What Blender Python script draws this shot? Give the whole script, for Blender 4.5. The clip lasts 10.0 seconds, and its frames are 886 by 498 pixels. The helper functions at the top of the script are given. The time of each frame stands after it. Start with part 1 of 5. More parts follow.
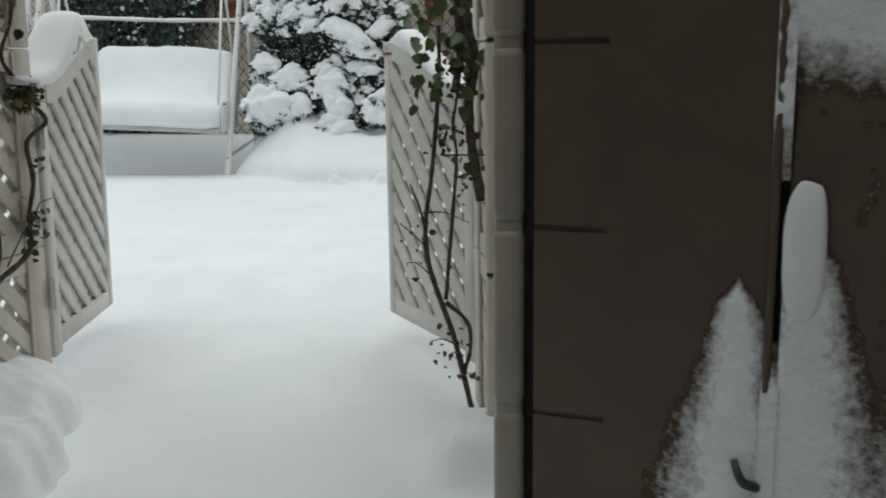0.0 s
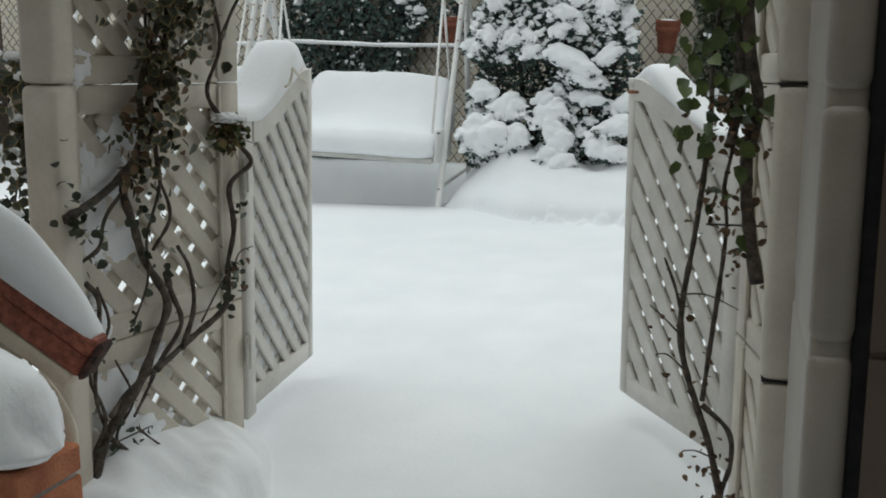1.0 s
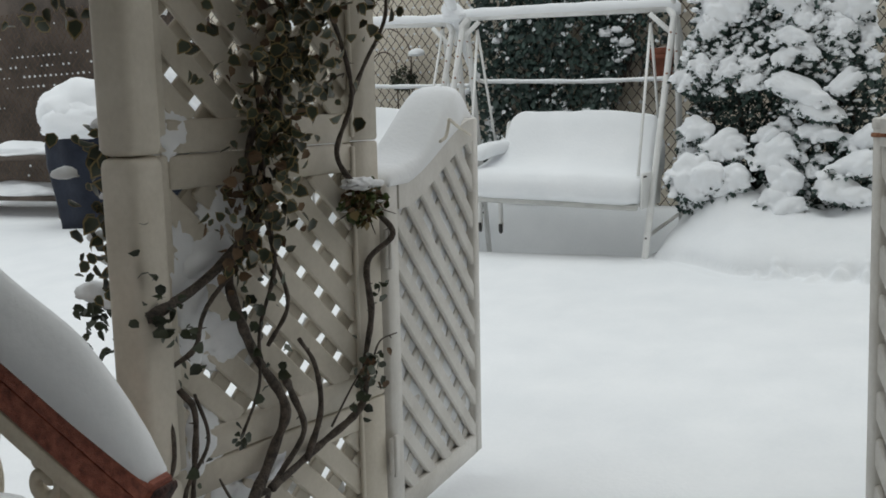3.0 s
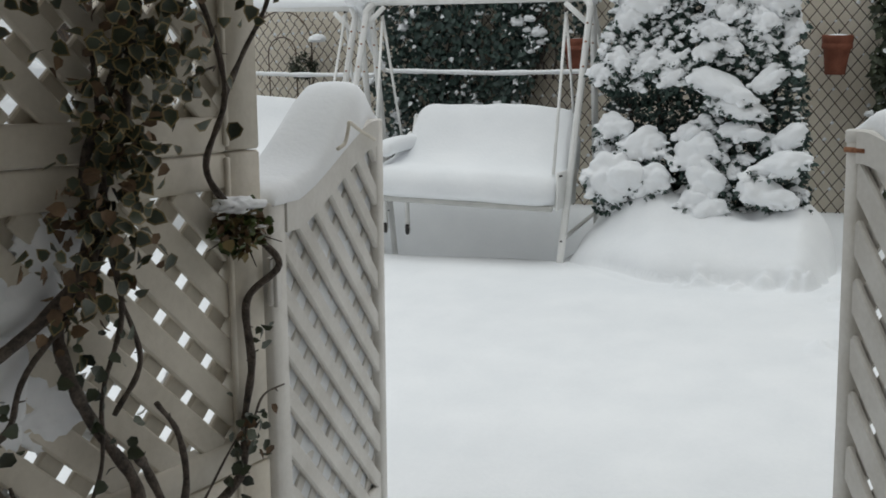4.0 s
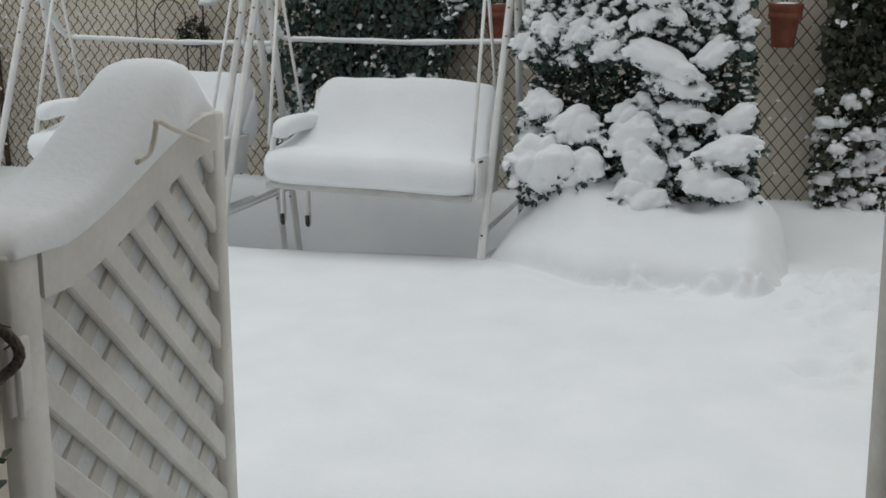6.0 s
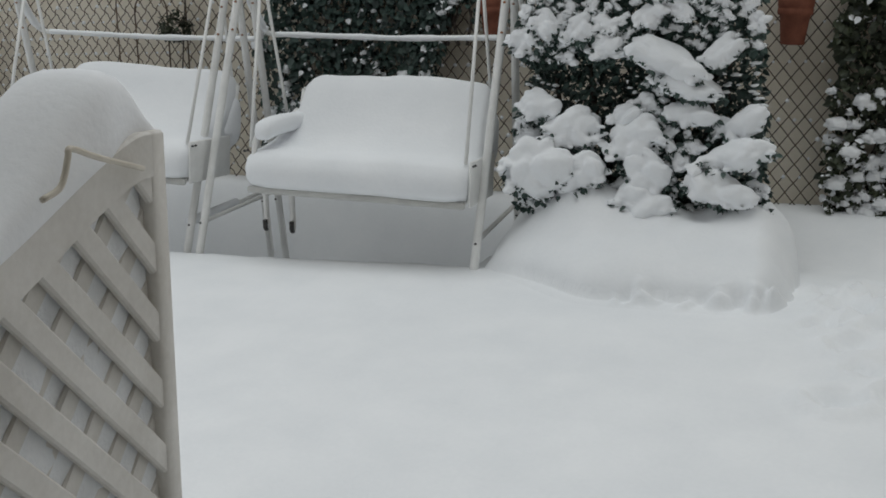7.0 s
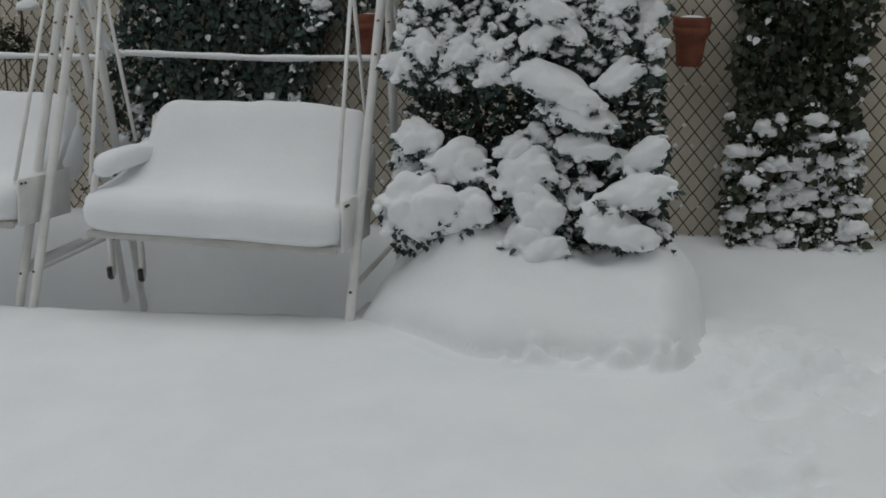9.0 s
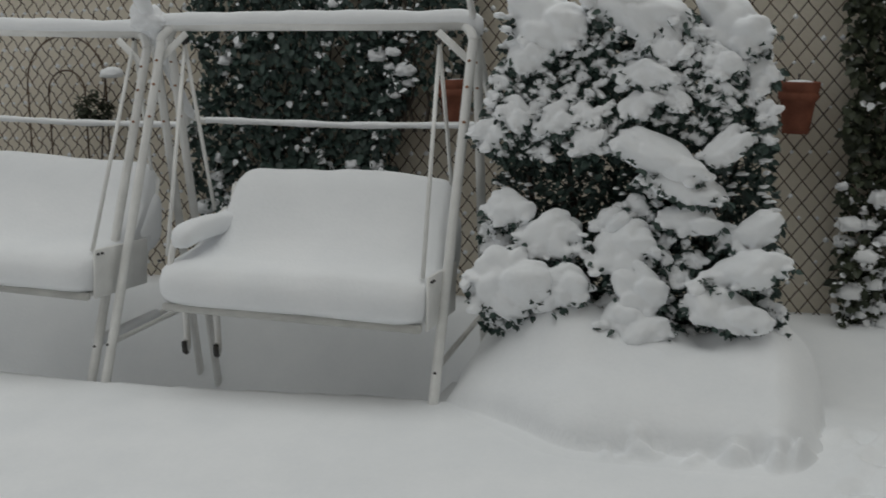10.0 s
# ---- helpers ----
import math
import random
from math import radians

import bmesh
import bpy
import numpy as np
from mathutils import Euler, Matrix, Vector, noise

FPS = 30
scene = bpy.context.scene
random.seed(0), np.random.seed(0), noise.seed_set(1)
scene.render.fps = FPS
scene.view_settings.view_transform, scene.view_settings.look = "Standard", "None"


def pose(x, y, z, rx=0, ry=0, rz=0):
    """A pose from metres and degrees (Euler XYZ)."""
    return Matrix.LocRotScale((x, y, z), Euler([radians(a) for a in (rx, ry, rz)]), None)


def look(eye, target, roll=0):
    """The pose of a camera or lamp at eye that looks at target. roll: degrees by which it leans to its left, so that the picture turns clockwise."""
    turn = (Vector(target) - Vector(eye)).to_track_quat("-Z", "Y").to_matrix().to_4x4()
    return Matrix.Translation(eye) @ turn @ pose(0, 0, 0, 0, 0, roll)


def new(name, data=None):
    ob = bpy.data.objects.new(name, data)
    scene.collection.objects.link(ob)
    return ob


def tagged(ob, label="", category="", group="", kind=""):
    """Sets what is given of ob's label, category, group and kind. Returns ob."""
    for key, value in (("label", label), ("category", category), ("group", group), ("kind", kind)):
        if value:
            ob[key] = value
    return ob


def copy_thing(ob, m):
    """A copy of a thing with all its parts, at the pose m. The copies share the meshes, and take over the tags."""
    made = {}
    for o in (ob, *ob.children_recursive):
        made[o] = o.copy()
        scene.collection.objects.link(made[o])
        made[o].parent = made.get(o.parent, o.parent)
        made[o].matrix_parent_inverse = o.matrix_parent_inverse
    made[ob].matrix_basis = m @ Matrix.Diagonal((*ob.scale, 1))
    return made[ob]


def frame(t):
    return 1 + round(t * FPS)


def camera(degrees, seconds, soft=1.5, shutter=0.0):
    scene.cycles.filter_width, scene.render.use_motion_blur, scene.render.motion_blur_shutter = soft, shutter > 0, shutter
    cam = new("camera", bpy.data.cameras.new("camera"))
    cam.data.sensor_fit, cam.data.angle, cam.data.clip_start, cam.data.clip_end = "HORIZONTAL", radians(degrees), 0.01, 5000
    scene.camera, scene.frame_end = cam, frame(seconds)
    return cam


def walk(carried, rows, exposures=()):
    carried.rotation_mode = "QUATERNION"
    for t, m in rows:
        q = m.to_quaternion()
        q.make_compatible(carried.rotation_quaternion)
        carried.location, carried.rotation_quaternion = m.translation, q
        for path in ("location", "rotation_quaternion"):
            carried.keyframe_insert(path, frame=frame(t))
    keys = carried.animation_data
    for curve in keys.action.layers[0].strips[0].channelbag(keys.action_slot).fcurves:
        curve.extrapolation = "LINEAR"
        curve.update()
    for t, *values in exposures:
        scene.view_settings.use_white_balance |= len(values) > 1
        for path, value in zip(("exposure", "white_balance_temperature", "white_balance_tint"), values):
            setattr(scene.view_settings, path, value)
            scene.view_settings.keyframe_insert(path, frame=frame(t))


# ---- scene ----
cam = camera(48.5, 10.0, soft=1.7, shutter=0.15)
EXPOSURES = [(0, 0.09, 6400, 5), (1, 0.08, 6400, 5), (2, 0.0, 6430, 7), (3.5, -0.06, 6460, 8), (4.5, -0.08, 6480, 9), (5.5, -0.15, 6500, 9), (7.5, -0.47, 6500, 9), (8, -0.55, 6500, 9), (9, -0.645, 6520, 9), (10, -0.66, 6700, 9)]
PATH = [
    (0, (0.17, 0.746, 1.071), (0.002, 2.699, 0.673), -0.8),
    (0.5, (0.052, 1.068, 1.065), (-0.357, 2.989, 0.688), -0.5),
    (1, (-0.03, 1.28, 1.126), (-0.596, 3.165, 0.771), -0.1),
    (1.5, (-0.034, 1.487, 1.153), (-0.811, 3.304, 0.843), -0.2),
    (2, (-0.043, 1.619, 1.156), (-0.978, 3.365, 0.879), -1.3),
    (3.3, (-0.168, 2.031, 1.167), (-1.149, 3.752, 0.888), -2.3),
    (3.5, (-0.223, 2.128, 1.169), (-1.152, 3.876, 0.885), -2.3),
    (4, (-0.33, 2.333, 1.203), (-1.136, 4.137, 0.892), -1.4),
    (4.5, (-0.354, 2.49, 1.231), (-1.084, 4.323, 0.901), -0.7),
    (5, (-0.321, 2.645, 1.237), (-1.031, 4.484, 0.898), -1.0),
    (5.5, (-0.435, 2.894, 1.232), (-1.106, 4.743, 0.869), -1.1),
    (7, (-0.615, 3.409, 1.263), (-1.272, 5.257, 0.869), -0.9),
    (7.5, (-0.643, 3.57, 1.3), (-1.281, 5.421, 0.894), -0.8),
    (8, (-0.595, 3.748, 1.293), (-1.218, 5.605, 0.888), -0.8),
    (8.5, (-0.645, 3.871, 1.321), (-1.189, 5.751, 0.91), -0.9),
    (9, (-0.706, 4.002, 1.355), (-1.156, 5.912, 0.966), -0.8),
    (9.5, (-0.826, 4.138, 1.381), (-1.232, 6.069, 1.05), -0.8),
    (10, (-0.86, 4.255, 1.38), (-1.451, 6.147, 1.115), -0.9),
]
walk(cam, [(t, look(eye, target, roll)) for t, eye, target, roll in PATH], EXPOSURES)

# ---- light and exposure ----
world = bpy.data.worlds.new("overcast_sky")
scene.world = world
world.use_nodes = True
wn, wl = world.node_tree.nodes, world.node_tree.links
sky = wn.new("ShaderNodeTexSky")
sky.sky_type = "NISHITA"
sky.sun_disc = False
sky.sun_elevation, sky.sun_rotation = radians(38), radians(20)
dull = wn.new("ShaderNodeHueSaturation")
dull.inputs["Saturation"].default_value = 0.14
wl.new(sky.outputs[0], dull.inputs["Color"])
wl.new(dull.outputs[0], wn["Background"].inputs[0])
wn["Background"].inputs[1].default_value = 0.15
sun = new("sun", bpy.data.lights.new("sun", "SUN"))
sun.data.energy, sun.data.angle, sun.data.color = 1.4, radians(60), (0.95, 0.985, 0.97)
sun.matrix_world = look((-2.5, 3.2, 14), (-2, 5, 0))


# ---- materials ----
def mat(name, dark, light, scale=8.0, rough=0.7, bump=0.2, grain=90.0, metal=0.0, island=0.0, stretch=(1, 1, 1), spread=(0.3, 0.7), spec=0.5, depth=0.01):
    """Two colours mixed by broad and fine noise, with fine relief."""
    m = bpy.data.materials.new(name)
    m.use_nodes = True
    n, l = m.node_tree.nodes, m.node_tree.links
    b = n["Principled BSDF"]
    b.inputs["Roughness"].default_value, b.inputs["Metallic"].default_value = rough, metal
    b.inputs["Specular IOR Level"].default_value = spec
    geo = n.new("ShaderNodeNewGeometry")
    mapping = n.new("ShaderNodeMapping")
    mapping.inputs["Scale"].default_value = stretch
    l.new(geo.outputs["Position"], mapping.inputs[0])
    broad, fine = n.new("ShaderNodeTexNoise"), n.new("ShaderNodeTexNoise")
    broad.inputs["Scale"].default_value, fine.inputs["Scale"].default_value = scale, grain
    broad.inputs["Detail"].default_value = fine.inputs["Detail"].default_value = 4
    for t in (broad, fine):
        l.new(mapping.outputs[0], t.inputs["Vector"])
    blend = n.new("ShaderNodeMath")
    blend.operation = "MULTIPLY_ADD"
    l.new(fine.outputs[0], blend.inputs[0])
    blend.inputs[1].default_value = 0.35
    l.new(broad.outputs[0], blend.inputs[2])
    last = blend
    if island:
        more = n.new("ShaderNodeMath")
        more.operation = "MULTIPLY_ADD"
        l.new(geo.outputs["Random Per Island"], more.inputs[0])
        more.inputs[1].default_value = island
        l.new(blend.outputs[0], more.inputs[2])
        last = more
    ramp = n.new("ShaderNodeValToRGB")
    ramp.color_ramp.elements[0].color, ramp.color_ramp.elements[1].color = (*dark, 1), (*light, 1)
    ramp.color_ramp.elements[0].position = spread[0] + 0.17 + island * 0.2
    ramp.color_ramp.elements[1].position = min(1.0, spread[1] + 0.17 + island * 0.8)
    l.new(last.outputs[0], ramp.inputs[0])
    l.new(ramp.outputs[0], b.inputs["Base Color"])
    if bump:
        relief = n.new("ShaderNodeBump")
        relief.inputs["Strength"].default_value, relief.inputs["Distance"].default_value = bump, depth
        l.new(fine.outputs[0], relief.inputs["Height"])
        l.new(relief.outputs[0], b.inputs["Normal"])
    return m


SNOW = mat("snow", (0.84, 0.86, 0.88), (0.90, 0.915, 0.93), 3.0, 0.9, 0.16, 60, spec=0.2)
SNOW_ROUGH = mat("wind_packed_snow", (0.80, 0.82, 0.84), (0.89, 0.905, 0.92), 14.0, 0.95, 0.3, 130, spec=0.2)
VINYL = mat("weathered_white_vinyl", (0.58, 0.555, 0.51), (0.72, 0.70, 0.66), 6.0, 0.5, 0.08, 70)
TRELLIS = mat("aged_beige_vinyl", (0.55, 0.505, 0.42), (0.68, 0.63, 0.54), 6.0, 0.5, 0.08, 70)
STEEL = mat("white_painted_steel", (0.74, 0.74, 0.72), (0.86, 0.86, 0.84), 9.0, 0.42, 0.05, 120)
# Seat fabric darkened so less light bounces into the hollow below.
SLING = mat("low_bounce_sling_fabric", (0.16, 0.15, 0.13), (0.24, 0.225, 0.20), 8.0, 0.85, 0.3, 300)
FABRIC = mat("cream_sling_fabric", (0.50, 0.50, 0.48), (0.62, 0.62, 0.59), 8.0, 0.85, 0.3, 300)
RUST = mat("rust", (0.16, 0.05, 0.02), (0.42, 0.20, 0.09), 30, 0.9, 0.4, 160)
DARK_METAL = mat("dark_metal", (0.02, 0.02, 0.022), (0.06, 0.055, 0.05), 30, 0.5, 0.1, 150)
RESIN_BROWN = mat("brown_resin", (0.074, 0.051, 0.034), (0.102, 0.072, 0.048), 5.0, 0.55, 0.15, 200)
RESIN_BEIGE = mat("beige_resin", (0.25, 0.218, 0.180), (0.32, 0.283, 0.24), 5.0, 0.45, 0.08, 160)
# Near-black strips for the shed gaps and post seams.
GAP = mat("near_black_gap", (0.010, 0.010, 0.010), (0.02, 0.02, 0.02), 20, 0.9, 0.0, 80)
RED_WOOD = mat("worn_red_stained_wood", (0.13, 0.032, 0.020), (0.40, 0.125, 0.075), 9, 0.65, 0.5, 60, stretch=(6, 0.8, 6))
END_GRAIN = mat("rotten_end_grain", (0.008, 0.006, 0.006), (0.11, 0.05, 0.04), 45, 0.9, 0.8, 160)
CREAM = mat("cream_painted_iron", (0.55, 0.49, 0.38), (0.70, 0.64, 0.52), 12, 0.5, 0.1, 120)
BRICK = mat("orange_brick", (0.36, 0.12, 0.055), (0.52, 0.20, 0.10), 18, 0.85, 0.5, 140)
MORTAR = mat("mortar", (0.34, 0.31, 0.28), (0.46, 0.43, 0.39), 20, 0.95, 0.5, 150)
STEM = mat("woody_stem", (0.035, 0.028, 0.024), (0.13, 0.105, 0.085), 40, 0.85, 0.6, 160)
LEAF = mat("evergreen_leaf", (0.012, 0.025, 0.023), (0.052, 0.088, 0.074), 9, 0.5, 0.1, 120, island=0.5)
LEAF_IVY = mat("ivy_leaf", (0.013, 0.019, 0.010), (0.046, 0.058, 0.030), 9, 0.5, 0.1, 120, island=0.5)
LEAF_FRESH = mat("fresh_green_leaf", (0.030, 0.050, 0.014), (0.095, 0.130, 0.036), 12, 0.45, 0.1, 120, island=0.5)
LEAF_EDGE = mat("cream_leaf_margin", (0.08, 0.060, 0.024), (0.25, 0.19, 0.08), 14, 0.6, 0.1, 120, island=0.5)
LEAF_DRY = mat("dry_brown_leaf", (0.05, 0.03, 0.018), (0.16, 0.10, 0.055), 20, 0.8, 0.2, 120, island=0.5)
WIRE = mat("rusty_chain_link_wire", (0.055, 0.036, 0.024), (0.16, 0.105, 0.065), 16, 0.75, 0.3, 200)
BOARD = mat("beige_fence_wall", (0.78, 0.715, 0.60), (0.89, 0.83, 0.715), 2.2, 0.9, 0.35, 45)
BOARD_DARK = mat("dark_brown_fence_wall", (0.045, 0.036, 0.030), (0.12, 0.095, 0.078), 3.0, 0.9, 0.35, 45)
TERRACOTTA = mat("terracotta", (0.155, 0.045, 0.024), (0.24, 0.080, 0.045), 14, 0.8, 0.2, 120)
COVER = mat("navy_vinyl_cover", (0.007, 0.010, 0.020), (0.020, 0.026, 0.042), 6, 0.55, 0.3, 60, spec=0.25)
BLOCKER = mat("unseen_blocker_render", (0.30, 0.27, 0.24), (0.40, 0.37, 0.33), 3, 0.9, 0.3, 60)
STONE = mat("grey_planter_stone", (0.20, 0.20, 0.195), (0.32, 0.315, 0.30), 14, 0.9, 0.5, 80)


# ---- mesh tools ----
class Geo:
    """Vertices and faces gathered for one mesh."""

    def __init__(self):
        self.v, self.f, self.m = [], [], []

    def add(self, verts, faces, slot=0):
        k = len(self.v)
        self.v.extend(tuple(p) for p in verts)
        self.f.extend(tuple(i + k for i in q) for q in faces)
        self.m.extend([slot] * len(faces))
        return self


def mesh_of(g, name, mats, smooth=True):
    me = bpy.data.meshes.new(name)
    me.from_pydata(g.v, [], g.f)
    for one in mats if isinstance(mats, (list, tuple)) else [mats]:
        me.materials.append(one)
    me.polygons.foreach_set("material_index", g.m)
    me.polygons.foreach_set("use_smooth", [smooth] * len(g.f))
    me.update()
    return me


def part(name, g, material, parent=None, label="", smooth=True):
    me = g if isinstance(g, bpy.types.Mesh) else mesh_of(g, name, material, smooth)
    ob = new(name, me)
    ob.parent = parent
    return tagged(ob, label) if label else ob


def thing(name, label, category, at=(0, 0, 0), turn=0.0, group="", kind="", tilt=0.0):
    ob = new(name)
    ob.empty_display_size = 0.05
    ob.matrix_world = pose(*at, 0, tilt, turn)
    return tagged(ob, label, category, group, kind)


def box(sx, sy, sz, at=(0, 0, 0), bevel=0.004, m=None, g=None, slot=0, seg=1):
    """A box with broken edges, centred at at."""
    bm = bmesh.new()
    bmesh.ops.create_cube(bm, size=1)
    bmesh.ops.scale(bm, vec=(sx, sy, sz), verts=bm.verts)
    if bevel:
        bmesh.ops.bevel(bm, geom=bm.edges[:], offset=min(bevel, 0.45 * min(sx, sy, sz)), segments=seg, affect="EDGES", profile=0.5)
    mt = Matrix.Translation(at) @ (m or Matrix())
    bm.verts.index_update()
    g = g or Geo()
    g.add([mt @ v.co for v in bm.verts], [[v.index for v in f.verts] for f in bm.faces], slot)
    bm.free()
    return g


def smooth_line(points, steps=6):
    """Catmull-Rom through the points."""
    p = [Vector(q) for q in points]
    p = [p[0] * 2 - p[1]] + p + [p[-1] * 2 - p[-2]]
    out = []
    for i in range(1, len(p) - 2):
        for s in range(steps):
            t = s / steps
            a, b, c, d = p[i - 1], p[i], p[i + 1], p[i + 2]
            out.append(0.5 * ((2 * b) + (c - a) * t + (2 * a - 5 * b + 4 * c - d) * t * t + (3 * b - a - 3 * c + d) * t ** 3))
    return out + [p[-2]]


def tube(line, r0, r1=None, sides=8, g=None, slot=0, rough=0.0):
    """A round bar along a line, tapering from r0 to r1, closed at its ends."""
    line = [Vector(p) for p in line]
    r1 = r0 if r1 is None else r1
    g = g or Geo()
    verts, faces = [], []
    side = None
    for i, p in enumerate(line):
        way = (line[min(i + 1, len(line) - 1)] - line[max(i - 1, 0)]).normalized()
        if side is None:
            side = way.orthogonal().normalized()
        side = (side - way * side.dot(way)).normalized()
        up = way.cross(side)
        r = r0 + (r1 - r0) * i / max(1, len(line) - 1)
        if rough:
            r *= 1 + rough * noise.noise(p * 30)
        for k in range(sides):
            a = 2 * math.pi * k / sides
            verts.append(p + side * (r * math.cos(a)) + up * (r * math.sin(a)))
    for i in range(len(line) - 1):
        for k in range(sides):
            a, b = i * sides + k, i * sides + (k + 1) % sides
            faces.append((a, b, b + sides, a + sides))
    faces.append(tuple(range(sides))[::-1])
    faces.append(tuple(range(len(verts) - sides, len(verts))))
    return g.add(verts, faces, slot)


def loft(rings, g=None, slot=0):
    """A skin over closed rings of equal count, capped by fans."""
    g = g or Geo()
    n = len(rings[0])
    verts = [p for r in rings for p in r]
    faces = [(i * n + k, i * n + (k + 1) % n, (i + 1) * n + (k + 1) % n, (i + 1) * n + k) for i in range(len(rings) - 1) for k in range(n)]
    for i, flip in ((0, True), (len(rings) - 1, False)):
        c = sum((Vector(p) for p in rings[i]), Vector()) / n
        verts.append(c)
        for k in range(n):
            q = (i * n + k, i * n + (k + 1) % n, len(verts) - 1)
            faces.append(q[::-1] if flip else q)
    return g.add(verts, faces, slot)


BALLS = {}


def ball(level):
    if level not in BALLS:
        bm = bmesh.new()
        bmesh.ops.create_icosphere(bm, subdivisions=level, radius=1)
        bm.verts.index_update()
        BALLS[level] = ([v.co.copy() for v in bm.verts], [[v.index for v in f.verts] for f in bm.faces])
        bm.free()
    return BALLS[level]


def blob(at, size, level=3, amp=0.22, freq=1.6, seed=0.0, flat=0.45, g=None, slot=0, turn=0.0):
    """A lump of settled snow: noisy, rounder above than below."""
    g = g or Geo()
    verts, faces = ball(level)
    at, shift = Vector(at), Vector((seed * 3.7, seed * 1.3, seed * 2.1))
    c, s = math.cos(turn), math.sin(turn)
    out = []
    for v in verts:
        k = 1 + amp * noise.noise(v * freq + shift) + amp * 0.45 * noise.noise(v * freq * 3 + shift) + (amp * 0.30 * noise.noise(v * freq * 7 + shift) if level > 3 else 0)
        p = Vector((v.x * size[0], v.y * size[1], v.z * size[2] * (1 if v.z > 0 else flat))) * k
        out.append(at + Vector((p.x * c - p.y * s, p.x * s + p.y * c, p.z)))
    return g.add(out, faces, slot)


def leaf(g, at, way, up, length, width, slot=0, edge=None, fold=0.25):
    """One folded leaf; with edge, a rim of another material."""
    way, up = Vector(way).normalized(), Vector(up)
    side = way.cross(up)
    side = side.normalized() if side.length > 1e-4 else way.orthogonal().normalized()
    up = side.cross(way)
    at = Vector(at)

    def spot(u, w):
        return at + way * (u * length) + side * (w * width) + up * (abs(w) * fold * width - 0.25 * length * u * u)
    rim = [spot(0, 0), spot(0.22, 0.42), spot(0.6, 0.40), spot(1, 0), spot(0.6, -0.40), spot(0.22, -0.42)]
    if edge is None:
        g.add(rim, [(0, 1, 2, 3), (0, 3, 4, 5)], slot)
    else:
        inner = [spot(0.06, 0), spot(0.25, 0.33), spot(0.58, 0.31), spot(0.88, 0), spot(0.58, -0.31), spot(0.25, -0.33)]
        g.add(rim + inner, [(6, 7, 8, 9), (6, 9, 10, 11)], slot)
        k = len(g.v) - 12
        g.f.extend(tuple(k + j for j in (i, (i + 1) % 6, 6 + (i + 1) % 6, 6 + i)) for i in range(6))
        g.m.extend([edge] * 6)
    return g


def rand_way(rng, out=(0, 0, 0), pull=0.0):
    v = Vector((rng.gauss(0, 1), rng.gauss(0, 1), rng.gauss(0, 1))).normalized()
    return (v + Vector(out) * pull).normalized()


def ease(a, b, x):
    t = min(1.0, max(0.0, (x - a) / (b - a)))
    return t * t * (3 - 2 * t)


# ---- ground ----
DENTS = [(-0.42, 6.97, 0.10, 0.05), (-0.34, 7.50, 0.09, 0.06), (-0.33, 7.98, 0.11, 0.06), (-0.22, 7.72, 0.08, 0.05), (-0.15, 8.15, 0.10, 0.05), (-0.45, 7.72, 0.07, 0.04), (-0.30, 7.25, 0.07, 0.03), (-0.10, 7.90, 0.09, 0.05), (-0.02, 7.60, 0.08, 0.04), (-0.20, 8.40, 0.10, 0.05), (-0.40, 8.25, 0.08, 0.04), (0.05, 8.0, 0.09, 0.04), (-0.24, 7.05, 0.05, 0.03)]


def ground_z(x, y):
    z = -0.20 + 0.05 * ease(3.6, 4.6, y) + 0.264 * min(1.0, max(0.0, (y - 4.4) / 3.6)) + 0.19 * ease(8.7, 9.7, y) * (1 - 0.5 * ease(9.9, 14, y))
    z += 0.010 * noise.noise(Vector((x * 0.7, y * 0.7, 0))) + 0.0012 * noise.noise(Vector((x * 4, y * 4, 3)))
    edge = 8.20 + 0.05 * math.sin(2.1 * x + 1) + 0.10 * ease(-3.0, -2.2, x)
    hollow = ease(edge, edge + 0.09, y) * (1 - ease(9.20, 9.60, y)) * ease(-5.95, -5.6, x) * (1 - ease(-2.45, -2.1, x))
    z -= 0.92 * hollow * (1 - 0.30 * ease(8.6, 9.5, y))
    z += 0.13 * ease(-0.13, -0.04, x + 0.03 * noise.noise(Vector((y * 8, 0, 0)))) * ease(3.40, 3.56, y) * (1 - ease(3.75, 3.95, y)) * (1 - ease(0.3, 0.5, x))
    z += 0.10 * ease(-1.0, -6.5, x) * ease(6, 9, y)
    for dx, dy, r, d in DENTS:
        q = ((x - dx) ** 2 + (y - dy) ** 2) / r ** 2
        if q < 9:
            z += 1.35 * d * (0.45 * math.exp(-(q - 1.6) ** 2) - math.exp(-q * 1.6)) + 0.055 * noise.noise(Vector((x * 13, y * 13, 1))) * math.exp(-q * 0.4)
    return z


def steps_out(lo, hi, step, reach):
    a = list(np.arange(lo, hi + step / 2, step))
    d, x = step, lo
    left = []
    while x > -reach:
        d *= 1.5
        x -= d
        left.append(x)
    d, x = step, hi
    right = []
    while x < reach:
        d *= 1.5
        x += d
        right.append(x)
    return left[::-1] + a + right


xs, ys = steps_out(-8.0, 2.2, 0.034, 400), steps_out(-0.4, 10.0, 0.032, 400)
g = Geo()
g.add([(x, y, ground_z(x, y)) for y in ys for x in xs], [(j * len(xs) + i, j * len(xs) + i + 1, (j + 1) * len(xs) + i + 1, (j + 1) * len(xs) + i) for j in range(len(ys) - 1) for i in range(len(xs) - 1)])
tagged(part("ground", g, SNOW), "deep smooth fresh snow covering the garden yard", "ground", kind="structure")


